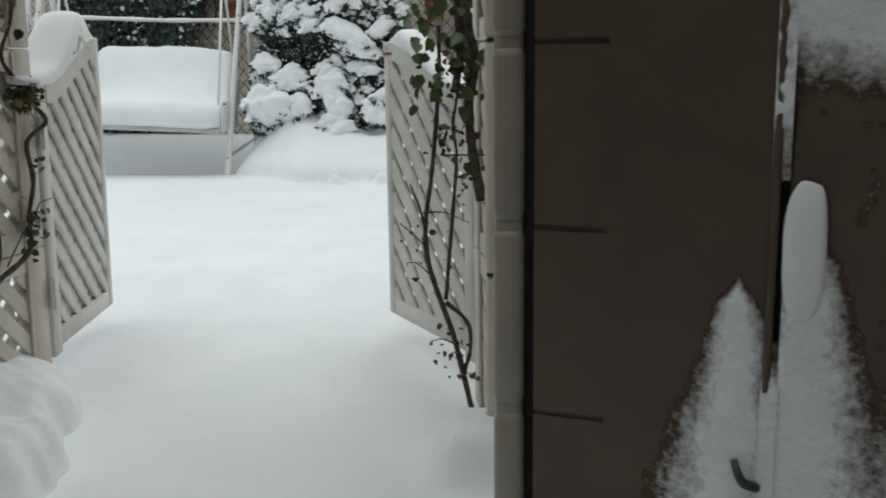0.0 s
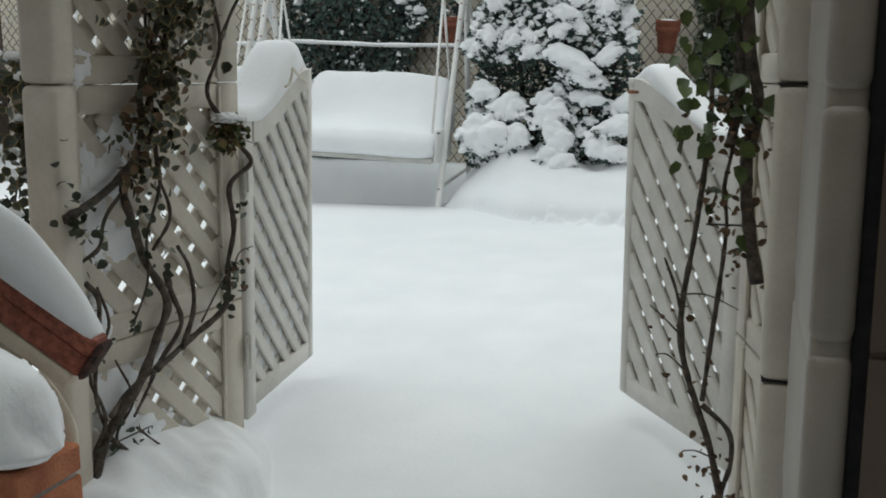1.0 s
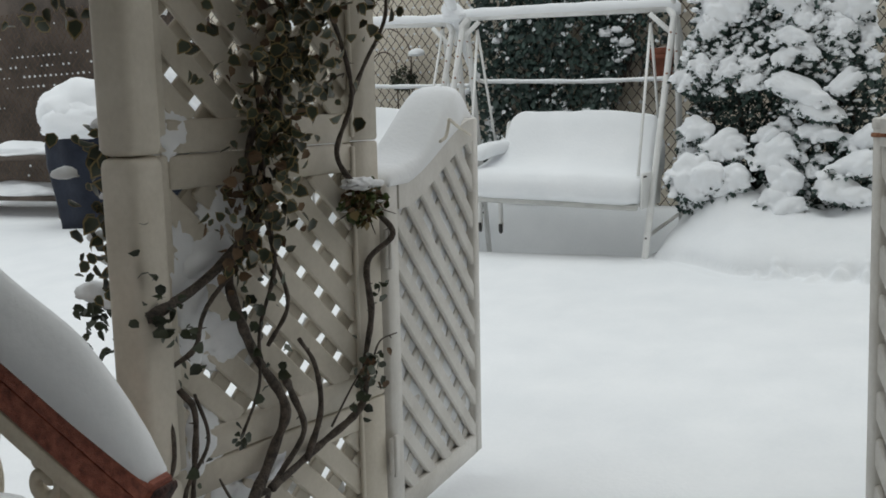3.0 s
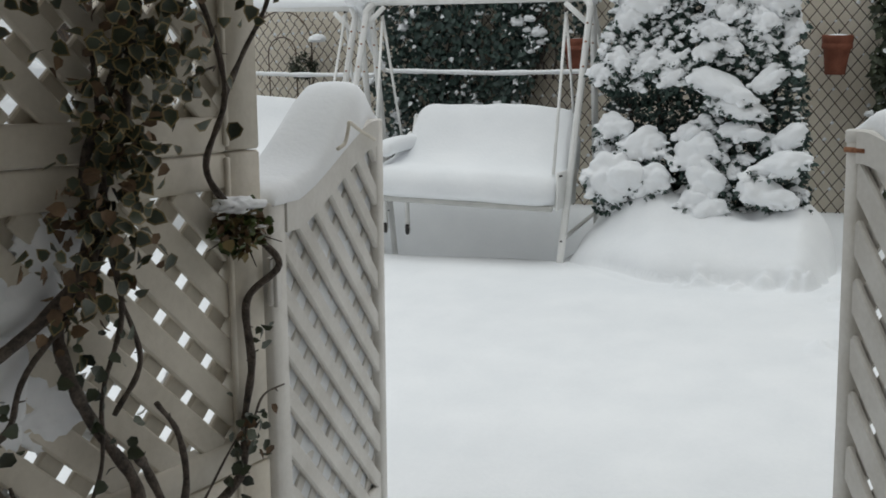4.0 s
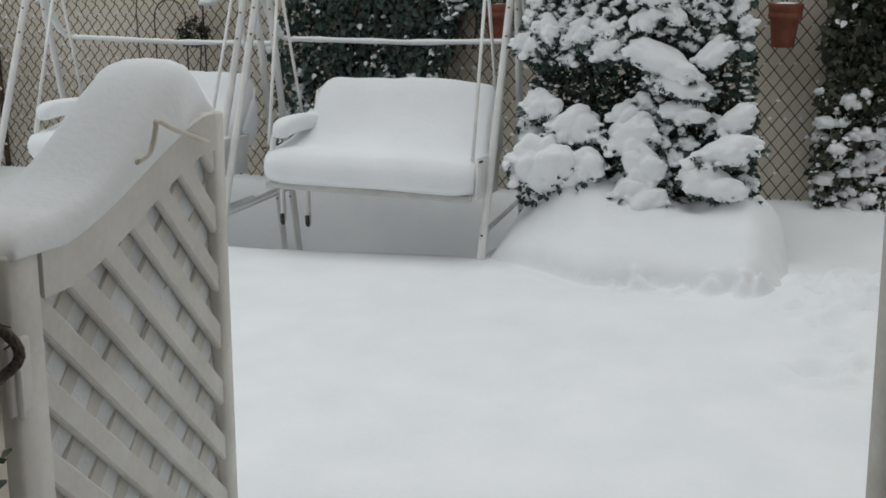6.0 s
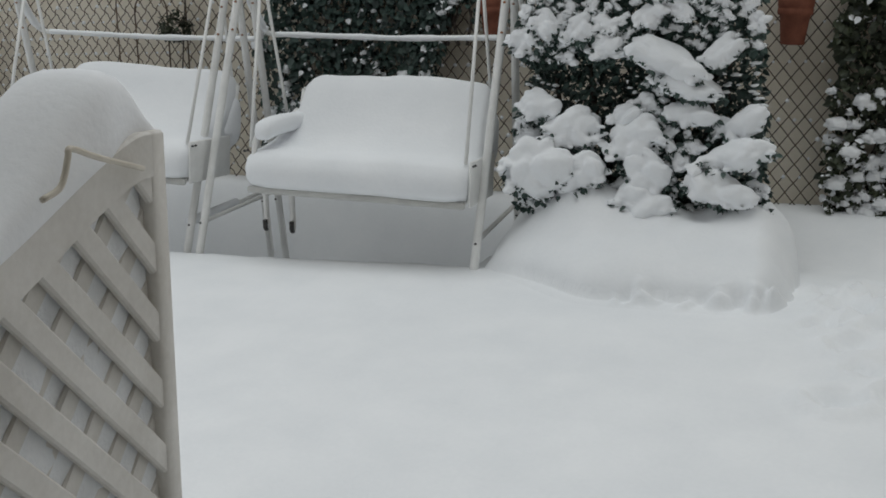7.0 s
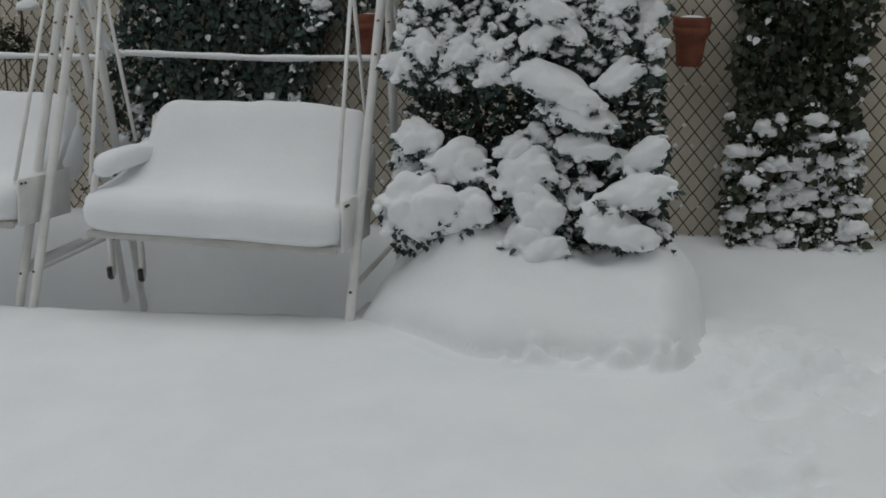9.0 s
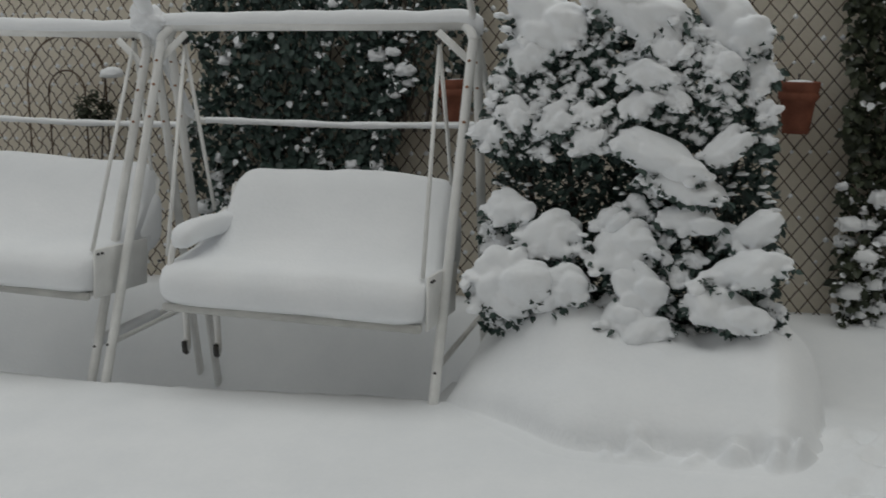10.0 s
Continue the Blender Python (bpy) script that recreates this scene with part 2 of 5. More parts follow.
# ---- fence at the back ----
def wall(name, sx, sy, sz, at, material, label, turn=0.0):
    ob = part(name, box(sx, sy, sz, bevel=0.01), material, smooth=False)
    ob.matrix_world = pose(*at, 0, 0, turn)
    return tagged(ob, label, "wall", kind="structure")


FENCE_Y = 9.80
wall("wall_north", 11.8, 0.15, 3.2, (-1.4, FENCE_Y + 0.10, 1.2), BOARD, "beige rendered wall behind a rusty chain-link fence")
wall("wall_north_west", 9.0, 0.15, 3.4, (-11.8, FENCE_Y + 0.10, 1.2), BOARD_DARK, "dark brown timber wall behind the chain-link fence")
wall("wall_east", 0.15, 8.0, 3.0, (3.2, 5.9, 1.2), BOARD, "beige side wall of the yard")
# Unseen wall, raised high to cut low sky light under the swings.
wall("wall_house", 12.0, 0.25, 8.6, (-1.5, -1.2, 4.0), BLOCKER, "unseen wall behind the start, made tall to block low sky")
# Added out of view to darken the stair, handrail and left trellis.
wall("wall_house_west", 0.25, 4.4, 5.0, (-2.95, 1.05, 2.2), BLOCKER, "unseen wall added beside the stair to shade it")
# Out-of-view blocker: keeps right-hand sky light off the left trellis.
wall("wall_house_east", 0.25, 7.4, 5.0, (1.55, 2.55, 2.2), BLOCKER, "unseen wall added to block sky light from the right")
# Unseen overhead slab, added to shade the shed and the near trellis.
part("ceiling", box(6.2, 2.1, 0.12, (-0.9, -0.15, 2.75), 0.01), BLOCKER, smooth=False)
tagged(bpy.data.objects["ceiling"], "unseen slab added overhead to shade the shed and entrance", "ceiling", kind="structure")
# Second added slab, never in view, dims the pier snow and trellis post.
tagged(part("ceiling_2", box(1.35, 1.3, 0.12, (-2.14, 1.57, 2.75), 0.01), BLOCKER, smooth=False), "unseen slab added over the side stair to shade it", "ceiling", kind="structure")

chain = thing("chain_link_fence", "rusty brown chain-link fence dusted with snow", "fence", (0, FENCE_Y - 0.03, 0))
PITCH_X, PITCH_Z, LOW, HIGH = 0.092, 0.116, 0.0, 2.5
run = (HIGH - LOW) / PITCH_Z * PITCH_X


def wire_mesh(lean):
    line, n = [], int((HIGH - LOW) / PITCH_Z * 2)
    for i in range(n + 1):
        kink = 0.009 if i % 2 else -0.009
        for e in (-0.14, 0.14):
            u = (i + e) / n
            if 0 <= u <= 1:
                line.append((lean * run * u, kink + e * 0.04, LOW + (HIGH - LOW) * u))
    return mesh_of(tube(line, 0.0037, sides=5), "wire", WIRE)


for lean in (1, -1):
    data = wire_mesh(lean)
    n = int((14.0 + run) / PITCH_X)
    for i in range(n):
        ob = part("wire", data, None, chain)
        ob.location.x = -11.1 + i * PITCH_X - (run if lean > 0 else 0)
rng = random.Random(4)
g = Geo()
for i in range(166):
    for j in range(19):
        if rng.random() < ((0.7 if 11 <= j <= 14 else 0.05) if i < 44 else 0.8 if i < 90 else 0.6):
            x, z = -11.0 + (i + 0.5 * (j % 2)) * PITCH_X, 0.35 + j * PITCH_Z
            s = rng.uniform(0.008, 0.018)
            blob((x, -0.008, z + 0.006), (s, s * 0.8, s * 1.3), 1, 0.2, seed=i + j, g=g)
tagged(part("snow_specks", g, SNOW, chain, "small snow specks caught on the wire"), kind="stuff")
for x in (-6.9, 2.1):
    part("post", tube([(x, 0.035, -0.2), (x, 0.035, 2.5)], 0.022, sides=10), WIRE, chain)
part("top_rail", tube([(-7.4, 0.035, 2.49), (3.1, 0.035, 2.49)], 0.019, sides=10), WIRE, chain)


# ---- climbing plants on the fence ----
def ivy_patch(name, label, x0, x1, z0, z1, count, seed, snow, deep, low_snow, leaf_mat, size=0.055):
    rng = random.Random(seed)
    root = thing(name, label, "climbing plant", ((x0 + x1) / 2, FENCE_Y - 0.1, z0))
    g, s = Geo(), Geo()
    cx, cz = (x0 + x1) / 2, (z0 + z1) / 2
    made = 0
    while made < count:
        x, z = rng.uniform(x0 - 0.15, x1 + 0.15), rng.uniform(z0, z1)
        rag = 0.16 * noise.noise(Vector((z * 2.2, seed, 0))) + 0.09 * noise.noise(Vector((z * 7, x * 3, seed)))
        if not (x0 + rag < x < x1 + rag * 0.8) or noise.noise(Vector((x * 3.1, z * 3.1, seed + 5))) < -0.42:
            continue
        made += 1
        thick = deep * (0.35 + 0.65 * abs(noise.noise(Vector((x * 2.7, z * 2.7, seed + 9))) + 0.4))
        y = -rng.random() ** 0.6 * thick
        l = size * rng.uniform(0.6, 1.25)
        way = rand_way(rng, (0, -0.5, -0.7), 0.9)
        p = (x - cx, y, z - z0)
        leaf(g, p, way, rand_way(rng, (0, -1, 0.6), 1.3), l, l * 0.8)
        odds = snow + low_snow * ease(1.2, 0.45, z) + 0.30 * (noise.noise(Vector((x * 4.5, z * 4.5, seed + 2))))
        if rng.random() < odds and y < -thick * 0.4:
            low = ease(1.35, 0.7, z)
            for _ in range(rng.choice((1, 1, 2))):
                k = rng.uniform(0.4, 0.8) * l
                q = Vector(p) + Vector((rng.gauss(0, 0.5) * l, -0.012 - 0.015 * rng.random(), rng.gauss(0, 0.45) * l))
                leaf(s, q, rand_way(rng, (0, -0.4, -0.6), 0.7), rand_way(rng, (0, -1, 0.7), 1.5), k, k * 0.9)
            if rng.random() < 0.12 + 0.17 * low:
                k = l * rng.uniform(0.5, 1.15 + 0.25 * low)
                blob(Vector(p) + Vector((0, -0.015, 0.01)), (k * 0.9, k * 0.6, k * 0.65), 3, 0.5, 1.8, seed=made, flat=0.6, g=s, turn=rng.uniform(-0.9, 0.9))
    tagged(part("foliage", g, leaf_mat, root), kind="stuff")
    tagged(part("snow_on_leaves", s, SNOW, root, "snow clinging to the leaves"), kind="stuff")
    for i in range(7):
        x = rng.uniform(x0 + 0.1, x1 - 0.1) - cx
        pts = [(x + 0.10 * rng.uniform(-1, 1), -0.02, -0.15 + k * (z1 - z0) / 5) for k in range(6)]
        part("stem", tube(smooth_line(pts, 4), 0.012, 0.005, 6), STEM, root)
    return root


ivy_patch("ivy", "dark green ivy on the fence lightly dusted with snow", -4.12, -2.82, 0.40, 2.45, 5200, 11, 0.085, 0.16, 0.25, LEAF, 0.058)
far_ivy = ivy_patch("ivy", "dark ivy thinning out in front of the beige wall", -3.0, -2.35, 1.45, 2.45, 900, 17, 0.05, 0.10, 0.1, LEAF, 0.05)
ivy_patch("ivy", "dark ivy column on the fence with heavy snow low down", -0.42, 0.28, 0.24, 2.45, 4200, 23, 0.04, 0.24, 0.50, LEAF_IVY, 0.055)
ivy_patch("ivy", "sparse ivy on the chain-link fence", 0.75, 1.6, 0.3, 2.45, 1500, 29, 0.12, 0.15, 0.4, LEAF_IVY, 0.055)


def flower_pot(at, label, group="hanging pots"):
    root = thing("flower_pot", label, "flower pot", at, group=group)
    prof = [(0.062, 0.0), (0.066, 0.004), (0.074, 0.06), (0.084, 0.115), (0.094, 0.117), (0.098, 0.125), (0.098, 0.142), (0.093, 0.145), (0.099, 0.150), (0.100, 0.178), (0.096, 0.182), (0.086, 0.18), (0.084, 0.13)]
    rings = [[(0.90 * r * math.cos(2 * math.pi * k / 28), 0.90 * r * math.sin(2 * math.pi * k / 28), 1.27 * z) for k in range(28)] for r, z in prof]
    part("pot", loft(rings), TERRACOTTA, root)
    part("snow_fill", blob((0, 0, 0.212), (0.079, 0.079, 0.026), 3, 0.1), SNOW, root, "snow filling the pot")
    part("hanger", tube([(0, 0.085, 0.20), (0, 0.105, 0.26), (0, 0.13, 0.25)], 0.004, sides=6), DARK_METAL, root)
    return root


pot = flower_pot((-0.640, FENCE_Y - 0.15, 1.265), "terracotta flower pot full of snow hung on the fence")
pot.matrix_basis = pose(-0.640, FENCE_Y - 0.15, 1.272, 4, 3, 0) @ Matrix.Scale(1.14, 4)
copy_thing(pot, pose(-2.46, FENCE_Y - 0.14, 1.325))
copy_thing(pot, pose(-8.70, FENCE_Y - 0.115, 1.99))

hoop = thing("wire_hoop_trellis", "thin rusty wire hoop trellis leaning on the fence", "trellis", (-5.10, FENCE_Y - 0.10, 0.3))
for r, dz in ((0.30, 1.34), (0.14, 1.28)):
    pts = [(r * math.cos(math.pi * k / 16), 0, dz + r * math.sin(math.pi * k / 16)) for k in range(17)]
    part("hoop", tube([(r, 0, 0)] + pts + [(-r, 0, 0)], 0.006, sides=6), WIRE, hoop)
rng = random.Random(31)
sprig = thing("small_shrub", "small grey-green shrub with a cap of snow", "shrub", (-4.86, FENCE_Y - 0.16, 1.38))
g = Geo()
for i in range(260):
    w = rand_way(rng)
    leaf(g, Vector((w.x * 0.14, w.y * 0.06, w.z * 0.10 + 0.1)) * rng.uniform(0.5, 1), rand_way(rng, w, 0.8), (0, 0, 1), 0.045, 0.03)
tagged(part("foliage", g, LEAF_IVY, sprig), kind="stuff")
part("snow_cap", blob((0.16, -0.02, 0.30), (0.085, 0.05, 0.05), 3, 0.3, seed=3), SNOW, sprig)
part("stem", tube([(0, 0, -1.2), (0.02, 0, -0.4), (0.10, 0, 0.28)], 0.008, 0.004, 6), STEM, sprig)


# ---- snow-laden shrub and planter ----
def shrub_top(x):
    u = (x + 1.37) / 0.64
    return 1.80 * max(0.0, 1 - abs(u) ** 7) ** 0.4


shrub = thing("evergreen_shrub", "dense dark evergreen shrub buried under heavy snow clumps", "shrub", (-1.37, 8.75, 0.2))
rng = random.Random(8)
g = Geo()
n = 0
while n < 11000:
    x, z = rng.uniform(-1.99, -0.70), rng.uniform(0.34, 1.85)
    if z > shrub_top(x):
        continue
    n += 1
    y = 8.56 + 0.10 * noise.noise(Vector((x * 3, z * 3, 2))) + rng.random() ** 1.5 * 0.5
    l = rng.uniform(0.030, 0.055)
    leaf(g, (x + 1.37, y - 8.75, z - 0.2), rand_way(rng, (0, -0.8, 0.1), 0.8), rand_way(rng, (0, -0.5, 1), 1.0), l, l * 0.62)
tagged(part("foliage", g, LEAF, shrub), kind="stuff")
for i in range(9):
    a = rng.uniform(-0.5, 0.5)
    pts = [(a * 0.5, 0.05, -0.3), (a, 0.0, 0.4), (a * 1.1 + rng.uniform(-0.1, 0.1), -0.05, 1.0), (a * 1.1, -0.08, 1.45)]
    part("branch", tube(smooth_line(pts, 5), 0.022, 0.006, 7, rough=0.2), STEM, shrub)
# the largest pads of snow: x, z, half width, half height
BIG = [(-1.86, 0.66, 0.18, 0.19), (-1.68, 0.85, 0.165, 0.12), (-1.86, 0.98, 0.11, 0.10), (-1.62, 0.65, 0.135, 0.12), (-1.37, 0.80, 0.15, 0.13), (-1.29, 0.64, 0.105, 0.15), (-0.93, 0.57, 0.16, 0.085),
       (-0.88, 0.73, 0.19, 0.075), (-0.83, 0.89, 0.10, 0.10), (-1.21, 1.19, 0.19, 0.085), (-1.11, 1.07, 0.17, 0.055), (-0.96, 1.24, 0.10, 0.09), (-1.71, 1.77, 0.18, 0.13), (-1.31, 1.80, 0.23, 0.11),
       (-0.93, 1.72, 0.16, 0.15), (-1.66, 1.36, 0.095, 0.085), (-1.30, 1.42, 0.09, 0.07), (-1.28, 1.54, 0.12, 0.055), (-1.30, 0.50, 0.15, 0.10), (-1.10, 0.93, 0.13, 0.05), (-1.78, 1.63, 0.10, 0.09)]
SLOPE = {9: -0.38, 10: -0.28, 7: 0.20, 8: 0.5, 11: 0.35, 4: 0.1}
g_leaf = Geo()


def pad(x, y, z, rx, rz, seed, lean, lobes, level):
    """Settled snow on a bough: overlapping uneven lumps with a scalloped lower rim, one scallop a leaf."""
    gg = Geo()
    many = 6 if rx > 0.12 else 5 if rx > 0.08 else 3
    for k in range(many):
        d = 0.0 if k == 0 else rng.uniform(0.28, 0.58)
        a = 2 * math.pi * (k + rng.uniform(-0.3, 0.3)) / max(1, many - 1)
        w = rng.uniform(0.68, 0.82) if k == 0 else rng.uniform(0.38, 0.60)
        dx, dz = rx * d * math.cos(a), rz * d * math.sin(a)
        verts, faces = ball(level)
        shift, tip = Vector((seed * 3.7 + k, seed * 1.3, seed * 2.1 + 3 * k)), rng.uniform(-0.35, 0.35) + lean
        out = []
        for v in verts:
            n1 = 1 + 0.34 * noise.noise(v * 1.1 + shift) + 0.12 * noise.noise(v * 2.6 + shift)
            p = Vector((v.x * rx * w * 1.1, v.y * rx * w * 0.8, v.z * (0.6 * rz + 0.4 * rx) * w * (1.05 if v.z > 0 else 0.9))) * n1
            out.append((x + dx + p.x, y + p.y - 0.30 * p.z - 0.012 * k, z + dz + lean * dx + p.z + tip * p.x))
        gg.add(out, faces)
    for k in range(lobes):
        a = math.pi * rng.uniform(0.90, 2.10)
        d, r = rng.uniform(0.70, 1.06), min(rx * 0.40, rng.uniform(0.013, 0.030))
        px = rx * d * math.cos(a)
        blob((x + px, y - rx * rng.uniform(0.15, 0.6), z + lean * px + rz * 0.80 * d * math.sin(a)), (r * rng.uniform(0.9, 1.5), r, r * rng.uniform(0.6, 1.0)), 3, 0.4, 1.7, seed=seed + k * 0.31, flat=0.8, g=gg, turn=a)
    return gg


def settled(obs, voxel, rounds):
    """Melts the lumps of each pad into one skin."""
    for ob in obs:
        m = ob.modifiers.new("skin", "REMESH")
        m.mode, m.voxel_size = "VOXEL", voxel
        m = ob.modifiers.new("soft", "SMOOTH")
        m.factor, m.iterations = 0.5, rounds
    graph = bpy.context.evaluated_depsgraph_get()
    skins = [bpy.data.meshes.new_from_object(ob.evaluated_get(graph)) for ob in obs]
    for ob, me in zip(obs, skins):
        ob.modifiers.clear()
        ob.data = me
        me.polygons.foreach_set("use_smooth", [True] * len(me.polygons))


def fringe(c, rx, rz, lean, count):
    for _ in range(count):
        a = rng.uniform(math.pi * 0.95, math.pi * 2.05)
        dx = rx * math.cos(a) * rng.uniform(0.5, 1.1)
        p = Vector((c[0] + 1.37 + dx, c[1] - 8.75 - rx * rng.uniform(0.0, 0.6), c[2] - 0.2 + lean * dx + rz * 0.80 * math.sin(a) * rng.uniform(0.7, 1.25)))
        l = rng.uniform(0.024, 0.044)
        leaf(g_leaf, p, rand_way(rng, (math.cos(a) * 0.7, -0.5, -0.5), 1.2), rand_way(rng, (0, -0.6, 1), 1.0), l, l * 0.68)


pads, bits = [], []
for i, (x, z, rx, rz) in enumerate(BIG):
    y = 8.48 - 0.07 * ease(0.9, 0.6, z) + 0.06 * ease(1.5, 1.8, z)
    lean = SLOPE.get(i, rng.uniform(-0.22, 0.22))
    pads.append(part("snow_clump", pad(x + 1.37, y - 8.75, z - 0.2, rx, rz, i * 1.7, lean, int(rx * 130), 4), SNOW, shrub))
    fringe((x, y, z), rx, rz, lean, int(rx * 520))
placed = [(b[0], b[1], b[2] * 0.9) for b in BIG]
n = tries = 0
while n < 190 and tries < 12000:
    tries += 1
    x, z = rng.uniform(-1.97, -0.72), rng.uniform(0.45, 1.80)
    rx = rng.uniform(0.055, 0.095) if rng.random() < 0.42 else rng.uniform(0.022, 0.050)
    if z > shrub_top(x) + 0.02 or any((x - a) ** 2 + 1.9 * (z - b) ** 2 < (0.76 * (rx + r)) ** 2 for a, b, r in placed):
        continue
    bare = noise.noise(Vector((x * 2.6, z * 2.3, 11)))
    if bare < -0.16 or (-1.58 < x < -1.44 and z < 1.25) or (-1.16 < x < -1.08 and z < 0.66):
        continue
    placed.append((x, z, rx))
    n += 1
    y = 8.49 + 0.08 * noise.noise(Vector((x * 3, z * 3, 2)))
    rz, lean = rx * rng.uniform(0.75, 1.2), rng.uniform(-0.35, 0.35)
    bits.append(part("snow_clump", pad(x + 1.37, y - 8.75, z - 0.2, rx, rz, n * 0.9, lean, 3 + int(rx * 80), 3), SNOW, shrub))
    fringe((x, y, z), rx, rz, lean, 14 + int(rx * 420))
settled(pads, 0.0065, 9)
settled(bits, 0.0045, 3)
small = Geo()
for i in range(900):
    x, z = rng.uniform(-1.98, -0.70), rng.uniform(0.42, 1.78)
    if z > shrub_top(x) or noise.noise(Vector((x * 5, z * 5, 7))) < 0.02:
        continue
    y = 8.52 + 0.10 * noise.noise(Vector((x * 3, z * 3, 2)))
    s = rng.uniform(0.007, 0.017)
    blob((x + 1.37, y - 8.75, z - 0.2), (s * rng.uniform(1.0, 1.9), s, s * 0.75), 2, 0.5, 2, seed=i, g=small, turn=i)
tagged(part("snow_flecks", small, SNOW, shrub), kind="stuff")
tagged(part("outer_leaves", g_leaf, LEAF, shrub), kind="stuff")

planter = thing("raised_planter", "low stone raised bed hidden under drifted snow", "planter", (-1.34, 8.25, 0))
for sx, sy, px, py in ((1.00, 0.10, 0.10, -0.10), (1.00, 0.10, 0.10, 0.42), (0.10, 0.42, -0.35, 0.16), (0.10, 0.42, 0.55, 0.16)):
    part("edging", box(sx, sy, 0.30, (px, py, -0.05), 0.012), STONE, planter)


def round_up(t):
    t = min(1.0, max(0.0, t))
    return math.sqrt(1 - (1 - t) ** 2)


def drift_z(x, y):
    """Snow piled on the planter: long soft slope at one end, steep at the other, crumbled foot."""
    wx = x + 0.035 * noise.noise(Vector((x * 3, y * 3, 7))) + 0.012 * noise.noise(Vector((x * 11, y * 11, 2)))
    foot = 7.88 + 0.44 * ease(-1.45, -2.20, x) + 0.18 * ease(-0.80, -0.55, x) ** 2
    wy = y + 0.050 * noise.noise(Vector((x * 2.6, y * 2.0, 21))) + 0.022 * noise.noise(Vector((x * 9, y * 11, 5))) * ease(-1.5, -1.1, x) * (1 - ease(foot - 0.01, foot + 0.06, y))
    end_a = 0.16 * ease(-2.18, -1.72, wx) + 0.84 * round_up((wx + 2.12) / 0.24)
    end_b = round_up((-0.560 - wx) / 0.17)
    front = 0.72 * round_up((wy - foot) / 0.34) + 0.28 * ease(foot + 0.02, foot + 0.60, wy)
    high = 0.315 + 0.026 * noise.noise(Vector((x * 2.3, y * 2.3, 4))) + 0.008 * noise.noise(Vector((x * 9, y * 9, 4)))
    high += ease(8.12, 8.48, y) * (0.17 * math.exp(-((x + 1.62) / 0.24) ** 2) + 0.07 * math.exp(-((x + 0.80) / 0.16) ** 2) + 0.05 * math.exp(-((x + 1.22) / 0.12) ** 2) + 0.035 * noise.noise(Vector((x * 7, y * 7, 3))) + 0.02)
    z = high * end_a * end_b * front
    crumb = max(0.0, noise.noise(Vector((x * 13, y * 6, 31)))) * 0.22 * math.exp(-((y - foot + 0.030) / 0.035) ** 2)
    z += crumb * ease(-1.42, -1.25, x) * (1 - ease(-0.62, -0.50, x))
    apron = 0.022 * math.exp(-((y - foot) / 0.10) ** 2) * ease(-2.15, -1.9, x) * (1 - ease(-0.75, -0.55, x))
    return ground_z(max(x, -2.1), y) - 0.010 + z + apron


g, nx, ny = Geo(), 150, 96
vs = [(-2.20 + 1.72 * i / nx, 7.62 + 1.04 * j / ny) for j in range(ny + 1) for i in range(nx + 1)]
g.add([(x, y, drift_z(x, y)) for x, y in vs], [(j * (nx + 1) + i, j * (nx + 1) + i + 1, (j + 1) * (nx + 1) + i + 1, (j + 1) * (nx + 1) + i) for j in range(ny) for i in range(nx)])
tagged(part("snow_drift", g, SNOW), "rounded snow drift piled over the raised planter", "snow drift")


# ---- snow pushed up at the foot of the trellis ----
def heap_z(x, y):
    brim = -1.33 - 0.34 * (y - 3.65) + 0.045 * noise.noise(Vector((x * 3, y * 5, 2))) + 0.02 * noise.noise(Vector((x * 11, y * 11, 2)))
    side = round_up((brim - x) / 0.09) ** 0.8
    deep = ease(2.95, 3.40, y) * (1 - ease(4.05, 4.32, y)) * ease(-2.7, -2.2, x)
    high = 0.185 + 0.12 * (1 - ease(-1.80, -1.38, x)) - 0.08 * ease(3.7, 4.1, y) + 0.045 * noise.noise(Vector((x * 4.5, y * 4.5, 8))) + 0.022 * noise.noise(Vector((x * 13, y * 13, 6)))
    return ground_z(x, y) - 0.012 + high * side * deep


g, nx, ny = Geo(), 100, 100
vs = [(-2.75 + 1.75 * i / nx, 2.90 + 1.45 * j / ny) for j in range(ny + 1) for i in range(nx + 1)]
g.add([(x, y, heap_z(x, y)) for x, y in vs], [(j * (nx + 1) + i, j * (nx + 1) + i + 1, (j + 1) * (nx + 1) + i + 1, (j + 1) * (nx + 1) + i) for j in range(ny) for i in range(nx)])
tagged(part("snow_heap", g, SNOW), "lumpy snow heaped at the foot of the trellis", "snow heap")


# ---- garden swings ----
BENCH_PARTS = ("seat", "backrest", "front_rail", "rear_rail", "side_frame", "side_panel", "armrest", "stand_hook")
BENCH_AT = pose(0.06, 0, 0.026, 0, 0.9, 0)
def canopy_arm(x, s):
    """The bent side bar of the canopy frame, from its rear corner up past the beam."""
    return smooth_line([(x - s * 0.14, 0.42, 1.22), (x - s * 0.05, 0.42, 1.222), (x, 0.37, 1.27), (x, 0.20, 1.47), (x * 0.985, 0.0, 1.715), (x * 0.98, -0.35, 2.10)], 6)


